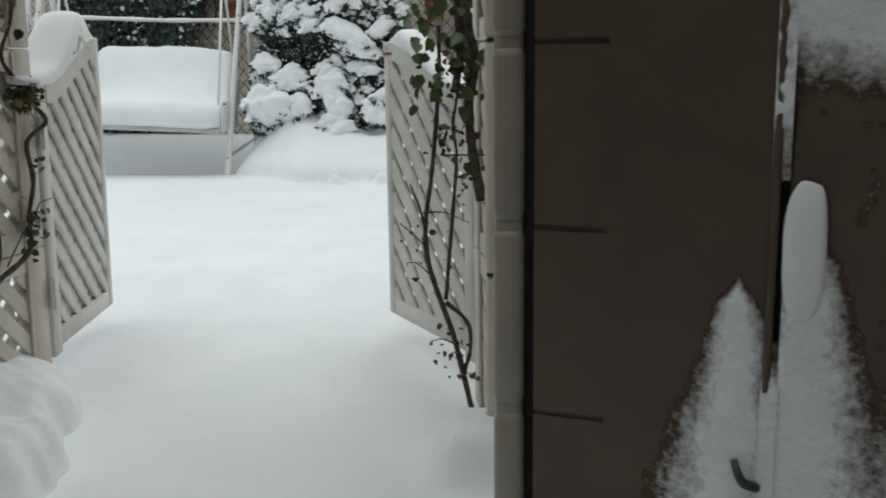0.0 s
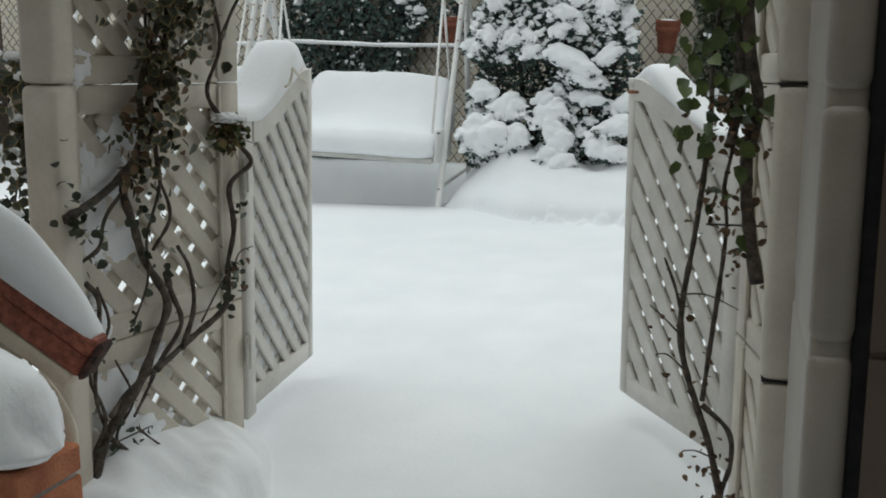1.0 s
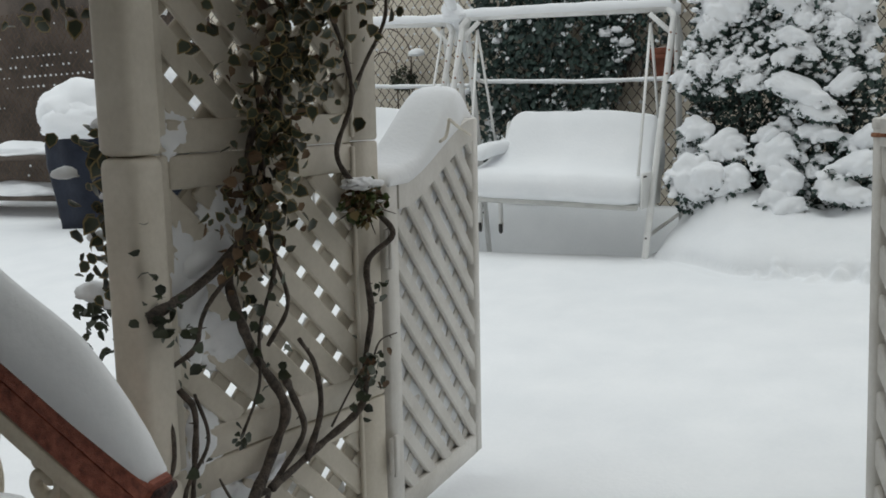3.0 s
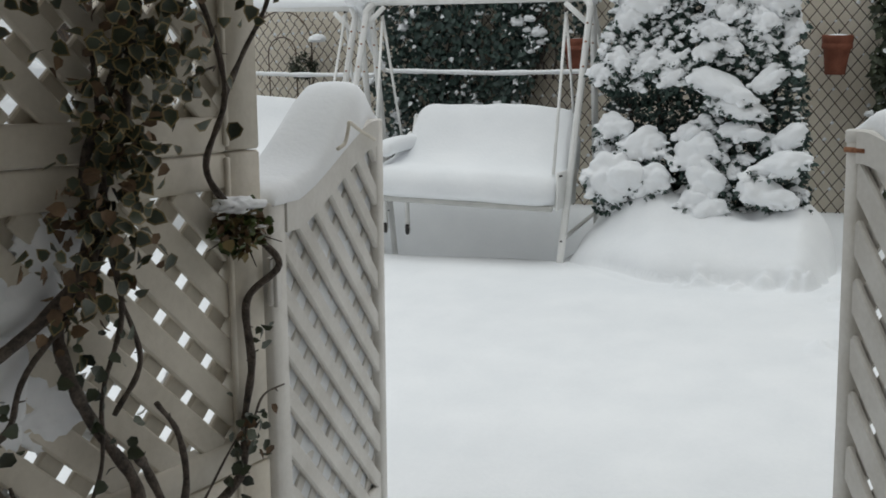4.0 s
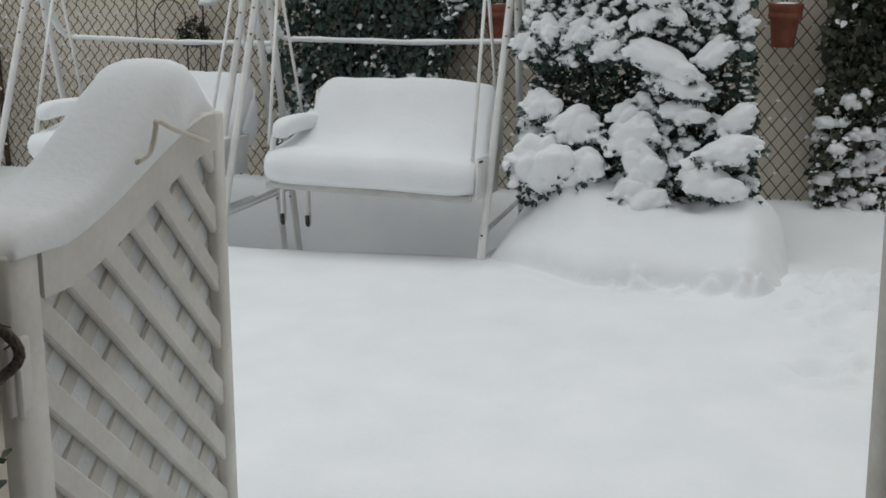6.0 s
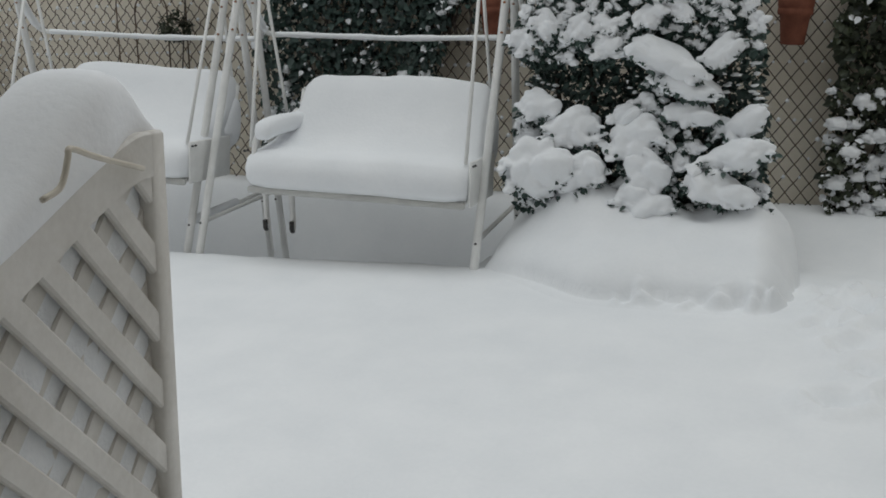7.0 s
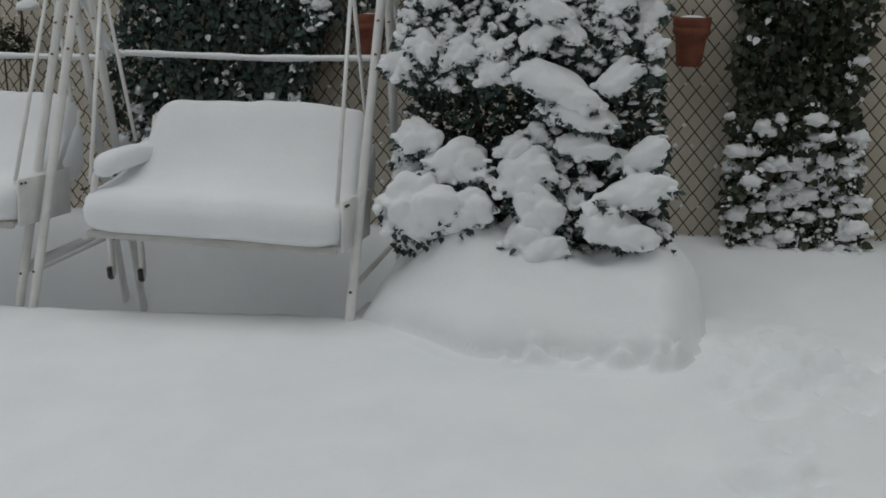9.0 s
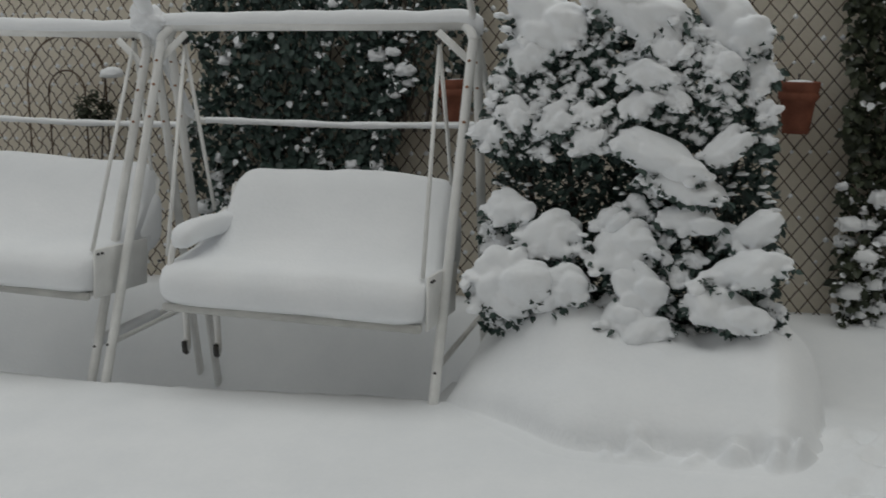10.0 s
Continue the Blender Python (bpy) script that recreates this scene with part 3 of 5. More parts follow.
def swing_bench():
    root = thing("garden_swing", "white steel garden swing bench with empty canopy frame", "swing", group="garden swings")
    # side, leg foot, leg top, rod top, rod foot in front, rod foot behind
    for s, foot, top, rod, low, back in ((-1, -0.925, -0.855, -0.745, (-0.575, -0.50, 0.60), (-0.62, 0.05, 0.76)), (1, 0.727, 0.770, 0.600, (0.688, -0.54, 0.57), (0.655, 0.06, 0.93))):
        for f, name in ((-1, "front_leg"), (1, "rear_leg")):
            pts = [(foot, f * 0.65, -0.45), (foot + (top - foot) * 0.5, f * 0.355, 0.55), (top, f * 0.075, 1.50), (top, f * 0.040, 1.63), (top - s * 0.05, 0.0, 1.695)]
            leg = part(name, tube(smooth_line(pts, 6), 0.0235, sides=12), STEEL, root)
            for z in (1.24, 1.40, 1.52):
                part("bolt", blob((top - s * 0.002, f * (0.075 + 0.29 * (1.5 - z)) - 0.022, z), (0.010, 0.007, 0.010), 1, 0), RUST, leg)
            part("bolt", blob((foot + 0.01, f * 0.475 - 0.022, 0.14), (0.010, 0.007, 0.010), 1, 0), DARK_METAL, leg)
        part("side_brace", tube([(foot, -0.47, 0.14), (foot - s * 0.01, 0.46, 0.20)], 0.014, sides=8), STEEL, root)
        part("gusset", box(0.20, 0.010, 0.036, ((rod + top) / 2 - s * 0.01, -0.035, 1.595), 0.003, Matrix.Rotation(s * 0.72, 4, "Y")), STEEL, root)
        part("hook", tube(smooth_line([(rod, 0, 1.665), (rod, 0.018, 1.63), (rod, 0, 1.60), (rod, -0.015, 1.615)], 4), 0.008, sides=7), DARK_METAL, root)
        for end in (low, back):
            part("hanging_rod", tube([(rod, 0, 1.605), end], 0.0105, sides=8), STEEL, root)
    part("beam", tube([(-0.86, 0, 1.70), (0.74, 0, 1.695)], 0.028, sides=14), STEEL, root)
    arms = [canopy_arm(-0.945, -1), canopy_arm(0.775, 1)]
    for line in arms:
        part("canopy_arm", tube(line, 0.017, sides=9), STEEL, root)
    part("canopy_bar", tube([arms[0][0], (0, 0.42, 1.205), arms[1][0]], 0.017, sides=9), STEEL, root)
    # hanging bench
    for s in (-1, 1):
        high = (0.645, 0.67, 0.74) if s < 0 else (0.500, 0.510, 0.530)
        armrest = part("armrest", tube(smooth_line([(s * 0.59, -0.56, 0.42), (s * 0.59, -0.565, 0.52), (s * 0.59, -0.50, high[0]), (s * 0.59, -0.2, high[1]), (s * 0.60, 0.0, high[2])], 5), 0.016, sides=9), STEEL, root)
        for y in (-0.565, -0.53):
            part("bolt", blob((s * (0.648 if s < 0 else 0.668), y, 0.545), (0.010, 0.010, 0.010), 1, 0), DARK_METAL, armrest)
        part("side_frame", tube([(s * 0.60, -0.57, 0.335), (s * 0.60, -0.05, 0.37), (s * 0.60, 0.10, 0.86)], 0.014, sides=8), STEEL, root)
    part("side_panel", box(0.016, 0.47, 0.24, (0.655, -0.345, 0.450), 0.006), STEEL, root)
    part("front_rail", box(1.25, 0.035, 0.036, (0.01, -0.590, 0.340), 0.008), FABRIC, root)
    part("rear_rail", tube([(-0.60, 0.10, 0.86), (0.60, 0.10, 0.86)], 0.014, sides=8), STEEL, root)
    part("seat", box(1.18, 0.56, 0.03, (0, -0.31, 0.35), 0.01, Matrix.Rotation(0.06, 4, "X")), SLING, root)
    part("backrest", box(1.16, 0.03, 0.50, (0, 0.03, 0.63), 0.01, Matrix.Rotation(-0.26, 4, "X")), SLING, root)
    for x in (-0.60, -0.435):
        hook = part("stand_hook", tube(smooth_line([(x, -0.42, 0.33), (x, -0.40, 0.16), (x + 0.010, -0.42, 0.105), (x + 0.02, -0.455, 0.105), (x + 0.03, -0.475, 0.15)], 5), 0.017, sides=8), STEEL, root)
        part("foot_cap", tube([(x + 0.012, -0.43, 0.088), (x + 0.030, -0.475, 0.105), (x + 0.034, -0.488, 0.15)], 0.014, sides=8), DARK_METAL, hook)
    for ob in root.children:
        if ob.name.split(".")[0] in BENCH_PARTS:
            ob.matrix_basis = BENCH_AT
    return root


def beam_snow():
    rings = []
    for i in range(61):
        x = -0.92 + 1.73 * i / 60
        end = min(1, max(0.05, (1 - abs((x + 0.055) / 0.87) ** 22))) ** 0.5
        w = 0.040 * (0.9 + 0.25 * noise.noise(Vector((x * 2, 0, 0)))) * end
        h = 0.055 * (1 + 0.30 * noise.noise(Vector((x * 3, 4, 0))) + 0.10 * noise.noise(Vector((x * 11, 2, 0)))) * end
        sag = 0.09 * ease(0.70, 0.80, x)
        rings.append([(x, w * math.cos(a), 1.712 - sag * 0.4 + (h + sag * 0.3) * math.sin(a) * (1 if math.sin(a) > 0 else 0.35 + 3 * sag)) for a in [2 * math.pi * k / 14 for k in range(14)]])
    return loft(rings)


def bench_snow(seed):
    """Thick snow over seat and back: a rounded profile carried across the bench."""
    prof = [(-0.60, 0.355), (-0.645, 0.40), (-0.655, 0.46), (-0.63, 0.515), (-0.56, 0.545), (-0.44, 0.562), (-0.30, 0.600), (-0.21, 0.660), (-0.14, 0.730), (-0.08, 0.800), (-0.03, 0.870), (0.02, 0.932), (0.06, 0.955), (0.11, 0.955), (0.145, 0.92), (0.14, 0.85), (0.07, 0.80), (0.0, 0.60), (-0.10, 0.40), (-0.3, 0.372)]
    mid = Vector((-0.2, 0.45))
    rings, n = [], 44
    for i in range(n + 1):
        u = -1 + 2 * i / n
        full = max(0.0, 1 - abs(u) ** 14) ** 0.42
        ring = []
        for y, z in prof:
            high = ease(0.56, 0.80, z)
            left = -0.648 + 0.085 * high
            right = 0.662 - 0.045 * high
            x = (left + right) / 2 + u * (right - left) / 2
            k = (0.66 + 0.34 * full) if abs(u) < 1 else 0.60
            q = mid + (Vector((y, z)) - mid) * k
            if z > 0.5:
                q.y += 0.025 * noise.noise(Vector((x * 2.1, y * 2.5, seed))) + 0.008 * noise.noise(Vector((x * 7, y * 7, seed)))
            else:
                q.x += 0.012 * noise.noise(Vector((x * 3.0, z * 5, seed)))
            ring.append((x, q.x, q.y))
        rings.append(ring)
    return loft(rings)


def arm_snow(s, fat=1.0):
    line = smooth_line([(s * 0.545, -0.575, 0.640), (s * 0.545, -0.48, 0.668), (s * 0.54, -0.25, 0.680), (s * 0.53, -0.02, 0.690), (s * 0.50, 0.05, 0.71)], 7)
    rings = []
    for i, p in enumerate(line):
        u = i / (len(line) - 1)
        end = fat * max(0.12, 1 - abs(2 * u - 1) ** 8) ** 0.5
        rings.append([(p.x + 0.050 * end * math.copysign(abs(math.cos(a)) ** 0.7, math.cos(a)), p.y, p.z + 0.006 + 0.046 * end * math.copysign(abs(math.sin(a)) ** 0.7, math.sin(a)) + 0.009 * noise.noise(p * 9)) for a in [2 * math.pi * k / 12 for k in range(12)]])
    return loft(rings)


def side_snow():
    """Snow that fills the far end of the bench up to its armrest."""
    rings = []
    for i in range(25):
        u = i / 24
        y = -0.61 + 0.72 * u
        low, high = 0.40 + 0.10 * u, 0.52 + 0.03 * ease(0, 0.25, u) + 0.26 * ease(0.50, 1.0, u) + 0.01 * noise.noise(Vector((y * 9, 1, 0)))
        end = max(0.05, 1 - abs(2 * u - 1) ** 12) ** 0.5
        mid, h = (low + high) / 2, (high - low) / 2 * end
        rings.append([(0.592 + 0.052 * end * math.copysign(abs(math.cos(a)) ** 0.6, math.cos(a)), y, mid + h * math.copysign(abs(math.sin(a)) ** 0.6, math.sin(a))) for a in [2 * math.pi * k / 16 for k in range(16)]])
    return loft(rings)


SWING_Z = 0.14
swing = swing_bench()
right_pose = pose(-2.925, 8.760, SWING_Z, 0, 1.8, 2.0)
left_pose = pose(-4.695, 8.735, SWING_Z + 0.04, 0, 2.8, 3.0)
LEFT_SHIFT = Vector((0.075, 0, 0.055))
swing.matrix_basis = right_pose
left_swing = copy_thing(swing, left_pose)
for ob in left_swing.children:
    if ob.name.split(".")[0] in BENCH_PARTS + ("hanging_rod", "hook"):
        ob.location += LEFT_SHIFT
for k, m in ((0, right_pose), (1, left_pose)):
    bench = m @ Matrix.Translation(LEFT_SHIFT * k) @ BENCH_AT
    for name, g, label, at in (("snow_cover", bench_snow(3 + 5 * k), "thick smooth snow lying on the swing bench", bench), ("snow_ridge", beam_snow(), "ridge of snow along the swing beam", m), ("snow_ridge", arm_snow(-1, 1.15), "snow heaped on the swing armrest", bench), ("snow_ridge", side_snow(), "snow packed over the swing armrest", bench)):
        ob = part(name, g, SNOW)
        ob.matrix_basis = at
        tagged(ob, label, "snow", "snow on the swings")
    rings = []
    for x in np.linspace(-0.86, 0.72, 70):
        h = 0.018 + 0.006 * noise.noise(Vector((x * 5, k, 0))) + 0.004 * noise.noise(Vector((x * 19, k, 3)))
        rings.append([(x, 0.42 + 0.019 * math.cos(a), 1.222 - 0.015 * (1 - abs(x) / 0.9) + h * math.sin(a)) for a in [2 * math.pi * q / 10 for q in range(10)]])
    ob = part("snow_ridge", loft(rings), SNOW)
    ob.matrix_basis = m
    tagged(ob, "thin line of snow on the canopy bar", "snow", "snow on the swings")
    line = [p + Vector((0, -0.008, 0.014)) for p in canopy_arm(-0.945, -1)[9:]]
    ob = part("snow_ridge", tube(line, 0.024, 0.042, 10, rough=0.25), SNOW)
    ob.matrix_basis = m
    tagged(ob, "snow clinging along the canopy arm", "snow", "snow on the swings")
    g = tube([(0.727, -0.47, 0.16), (0.727, 0.10, 0.19)], 0.030, 0.022, 10, rough=0.4)
    ob = part("snow_ridge", g, SNOW)
    ob.matrix_basis = m
    if k:
        tagged(ob, "snow lying on the side brace of the swing", "snow", "snow on the swings")
    else:
        bpy.data.objects.remove(ob)
g = blob((0, 0, 0), (0.10, 0.075, 0.085), 4, 0.25, seed=2)
blob((-0.05, 0.0, 0.05), (0.06, 0.05, 0.08), 4, 0.25, seed=4, g=g)
heap = part("snow_heap", g, SNOW)
heap.location = (-3.80, 8.72, 1.875)
tagged(heap, "snow heaped where the two swing frames meet", "snow")


# ---- lattice trellis and gates ----
STRIP, GAPW = 0.057, 0.087
GATE_STRIP, GATE_GAPW = (0.043, 0.066), (0.087, 0.094)


def lattice(width, low, top, parent, strip=STRIP, pitch=GAPW, skin=VINYL):
    """Crossing strips in the plane of local x and z, cut to the opening below top(x)."""
    for layer, lean in ((0, -1), (1, 1)):
        c = -6.0
        step = pitch * math.sqrt(2)
        while c < 6.0:
            c += step
            # the strip follows z = c + lean * x; find the stretch inside the opening
            inside = [x for x in np.linspace(0, width, 61) if low <= c + lean * x <= top(x)]
            if len(inside) < 2:
                continue
            a, b = inside[0], inside[-1]
            a, b = max(0.0, a - 0.012), min(width, b + 0.012)
            L = (b - a) * math.sqrt(2)
            if L < 0.03:
                continue
            m = Matrix.Translation(((a + b) / 2, 0.009 if layer else -0.009, c + lean * (a + b) / 2)) @ Matrix.Rotation(-lean * math.pi / 4, 4, "Y")
            part("lattice_strip", box(L, 0.016, strip, bevel=0.004, m=m), skin, parent, smooth=False)


def trellis_panel(label, at, turn, width, side):
    root = thing("garden_trellis", label, "trellis", at, turn, "trellis panels beside the gate")
    root.matrix_world = pose(*at, 0, 1.2 if side > 0 else 0, 0) @ pose(0, 0, 0, 0, 0, turn)
    for low, high in ((-0.30, 0.3855), (0.3885, 1.0955), (1.0985, 2.30)):
        mid, h = (low + high) / 2, high - low
        for x, w in ((0.028, 0.056), (width - 0.05, 0.10)):
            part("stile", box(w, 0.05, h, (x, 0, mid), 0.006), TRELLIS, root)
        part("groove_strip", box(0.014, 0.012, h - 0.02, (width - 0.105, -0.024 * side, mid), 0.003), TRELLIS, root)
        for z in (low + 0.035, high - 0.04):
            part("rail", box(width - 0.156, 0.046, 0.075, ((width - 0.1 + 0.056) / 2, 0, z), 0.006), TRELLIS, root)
            lat_low, lat_high = low + 0.07, high - 0.075
        before = set(bpy.data.objects)
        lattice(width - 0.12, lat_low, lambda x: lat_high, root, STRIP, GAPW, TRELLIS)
        for ob in set(bpy.data.objects) - before:
            ob.location.x = 0.03
    return root


def trellis_post(label, at, size=0.10):
    root = thing("trellis_post", label, "post", at, group="trellis posts", tilt=1.2 if at[0] < -1 else 0)
    for low, high in ((-0.3, 0.3862), (0.3878, 1.0959), (1.0975, 2.35)):
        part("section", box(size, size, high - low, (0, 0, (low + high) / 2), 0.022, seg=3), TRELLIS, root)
    for z in (0.387, 1.0967) if at[0] > -1 else ():
        part("seam", box(size - 0.008, size - 0.008, 0.006, (0, 0, z), 0.02), GAP, root)
    return root


def gate_leaf(label, hinge, turn, width, rust_side, drop=0.0):
    """A gate whose top rail rises in a curve from hinge to tip; local x runs from hinge to tip."""
    root = thing("garden_gate", label, "gate", hinge, turn, "open gate leaves")
    root.matrix_world = pose(*hinge, 0, 0 if rust_side else 1.3, 0) @ pose(0, 0, 0, 0, 0, turn)

    def top(x):
        u = x / width
        return 0.972 - drop + 0.083 * (ease(0.18, 0.90, u) + min(1.0, max(0.0, (u - 0.20) / 0.68)))
    part("hinge_stile", box(0.075, 0.042, top(0) + 0.05, (0.0375, 0, (top(0) - 0.05) / 2), 0.006), VINYL, root)
    part("tip_stile", box(0.048, 0.042, top(width) + 0.02, (width - 0.024, 0, (top(width) - 0.02) / 2), 0.006), VINYL, root)
    part("bottom_rail", box(width - 0.123, 0.04, 0.075, (0.075 + (width - 0.123) / 2, 0, 0.015), 0.006), VINYL, root)
    rings = []
    for i in range(25):
        x = 0.076 + (width - 0.125) * i / 24
        t = top(x)
        rings.append([(x, sy * 0.024, t + dz) for sy, dz in ((-1, -0.075), (-1, -0.004), (-0.8, 0), (0.8, 0), (1, -0.004), (1, -0.075))])
    part("top_rail", loft(rings), VINYL, root, smooth=False)
    before = set(bpy.data.objects)
    lattice(width - 0.09, 0.02, lambda x: top(x + 0.06) - 0.06, root, GATE_STRIP[rust_side], GATE_GAPW[rust_side])
    for ob in set(bpy.data.objects) - before:
        ob.location.x = 0.06
    if rust_side:
        part("rust_stain", box(0.085, 0.052, 0.012, (width - 0.042, 0, top(width) - 0.046), 0.003), RUST, root, "orange rust streak near the tip")
        part("end_cap", box(0.052, 0.047, 0.030, (width - 0.025, 0, top(width) - 0.016), 0.004), VINYL, root)
    for z in (0.20, 0.80):
        hingeplate = part("hinge", box(0.05, 0.012, 0.11, (0.0, -0.026, z), 0.003), VINYL, root)
        part("pin", tube([(-0.01, -0.034, z - 0.06), (-0.01, -0.034, z + 0.06)], 0.006, sides=7), VINYL, hingeplate)
    return root, top


LEFT_TURN = math.degrees(math.atan2(0.725, -0.072))
RIGHT_TURN = math.degrees(math.atan2(0.60, -0.39))
gate_l, top_l = gate_leaf("open white vinyl lattice gate leaf with thick snow on top", (-1.612, 4.165, 0), LEFT_TURN, 0.69, False)
gate_r, top_r = gate_leaf("open white vinyl lattice gate leaf with a rust streak", (0.005, 4.165, 0), RIGHT_TURN, 0.72, True, 0.035)
part("latch", tube(smooth_line([(0.590, -0.034, 1.083), (0.44, -0.050, 1.118), (0.362, -0.060, 1.139), (0.350, -0.062, 1.128), (0.343, -0.060, 1.105), (0.330, -0.058, 1.086), (0.295, -0.056, 1.076)], 4), 0.0048, sides=7), TRELLIS, gate_l, "bent white metal latch")

PANEL_TURN = math.degrees(math.atan2(0.74, 0.10))
trellis_panel("white vinyl lattice trellis panel overgrown with variegated ivy", (-1.722, 3.415, 0), PANEL_TURN, 0.745, 1)
trellis_panel("white vinyl lattice trellis panel behind a climbing vine", (0.10, 3.76, 0), math.degrees(math.atan2(0.40, -0.09)), 0.40, -1)
trellis_post("square white vinyl trellis post with snow at its foot", (-1.712, 3.380, 0))
trellis_post("square white vinyl trellis post beside the shed", (0.088, 3.730, 0), 0.085)


def gate_snow(top, width, lean, fat):
    rings, n = [], 54
    for i in range(n + 1):
        u = i / n
        x = 0.01 + (width - 0.005) * u
        end = max(0.02, 1 - abs(2 * u - 1) ** 10) ** 0.5
        h = fat * (0.42 + 0.62 * math.exp(-((u - 0.76) / 0.23) ** 2) + 0.12 * noise.noise(Vector((x * 6, fat * 30, 0)))) * end * (1 - 0.50 * ease(0.90, 1.0, u))
        w = fat * (0.85 + 0.2 * noise.noise(Vector((x * 5, 7, fat)))) * end
        base = top(x) - 0.004
        ring = []
        for k in range(28):
            a = 2 * math.pi * k / 28
            s, c = math.sin(a), math.cos(a)
            away = lean * fat * 1.1 * (0.5 + 0.5 * math.tanh(3 * c * lean)) * end
            ring.append((x, (w * 0.55 * c if c * lean > 0 else 0.026 * c) + away + lean * 0.022 * ease(0.72, 0.92, u), base + (h * s if s > 0 else 0.3 * fat * s * (0.2 + 0.8 * max(0, c * lean)))))
        rings.append(ring)
    return loft(rings)


for root, top, width, lean, fat in ((gate_l, top_l, 0.69, 1, 0.115), (gate_r, top_r, 0.72, -1, 0.06)):
    ob = part("snow_ridge", gate_snow(top, width, lean, fat), SNOW)
    ob.matrix_basis = root.matrix_basis.copy()
    tagged(ob, "rounded ridge of snow on top of the gate", "snow", "snow on the gates")
for i, (u, z, su, sz) in enumerate(((0.085, 0.78, 0.075, 0.17), (0.06, 1.13, 0.07, 0.07), (0.17, 0.66, 0.10, 0.07), (0.10, 0.40, 0.07, 0.12), (0.22, 0.96, 0.09, 0.06), (0.16, 0.22, 0.10, 0.12), (0.30, 0.30, 0.07, 0.05), (0.15, 0.86, 0.11, 0.08), (0.22, 0.08, 0.16, 0.07))):
    ob = part("snow_patch", blob((u, -0.003, z), (su, 0.022, sz), 4, 0.40, 1.6, seed=i * 2.2, flat=0.9), SNOW)
    ob.matrix_basis = pose(-1.722, 3.415, 0, 0, 1.2, 0) @ pose(0, 0, 0, 0, 0, PANEL_TURN)
    tagged(ob, "wind-blown snow stuck to the lattice", "snow", "snow stuck on the trellis")
g, nx, nz = Geo(), 72, 230
fill = {}
for j in range(nz + 1):
    for i in range(nx + 1):
        fill[i, j] = noise.noise(Vector((i * 0.115, j * 0.115, 3))) + 0.35 * noise.noise(Vector((i * 0.33, j * 0.33, 8))) - 0.20 - 0.30 * (i / nx - 0.42) - 0.7 * ease(105, 135, j)
        g.v.append((0.05 + 0.60 * i / nx, 0.030 - 0.026 * ease(0.0, 0.35, fill[i, j]), -0.1 + 2.2 * j / nz))
keep = [(j * (nx + 1) + i, j * (nx + 1) + i + 1, (j + 1) * (nx + 1) + i + 1, (j + 1) * (nx + 1) + i) for j in range(nz) for i in range(nx) if fill[i, j] > 0]
back = len(g.v)
g.v.extend([(x, 0.048, z) for x, y, z in g.v])
g.f = keep + [tuple(q + back for q in reversed(f)) for f in keep]
sides = {(f[k], f[(k + 1) % 4]) for f in keep for k in range(4)}
g.f += [(p, p + back, q + back, q) for p, q in sides if (q, p) not in sides]
g.m = [0] * len(g.f)
ob = part("snow_sheet", g, SNOW_ROUGH)
settled([ob], 0.007, 8)
ob.matrix_basis = pose(-1.722, 3.415, 0, 0, 1.2, 0) @ pose(0, 0, 0, 0, 0, PANEL_TURN)
tagged(ob, "patches of packed snow behind the trellis lattice", "snow", "snow stuck on the trellis", "stuff")
for root, top, width, name in ((gate_l, top_l, 0.69, "snow_sheet"),):
    g, vs, nx, nz = Geo(), [], 24, 44
    for j in range(nz + 1):
        for i in range(nx + 1):
            x = 0.07 + (width - 0.12) * i / nx
            z = 0.03 + (top(x) - 0.08) * j / nz
            vs.append((x, 0.0045 + 0.008 * noise.noise(Vector((x * 14, z * 14, 2))), z))
    g.add(vs, [(j * (nx + 1) + i, j * (nx + 1) + i + 1, (j + 1) * (nx + 1) + i + 1, (j + 1) * (nx + 1) + i) for j in range(nz) for i in range(nx)])
    g.add([(x, 0.055 + y * 0.5, z) for x, y, z in vs], [tuple(reversed((j * (nx + 1) + i, j * (nx + 1) + i + 1, (j + 1) * (nx + 1) + i + 1, (j + 1) * (nx + 1) + i))) for j in range(nz) for i in range(nx)])
    ob = part(name, g, SNOW_ROUGH)
    ob.matrix_basis = root.matrix_basis.copy()
    tagged(ob, "packed snow filling the back of the gate lattice", "snow", "snow on the gates")



# ---- plants on the trellis ----
PAN = Vector((0.134, 0.991, 0))
OUT = Vector((0.991, -0.134, 0))


def on_panel(u, z, off=0.045):
    return Vector((-1.717, 3.415, 0)) + PAN * u + OUT * off + Vector((0.021 * z, 0, z))


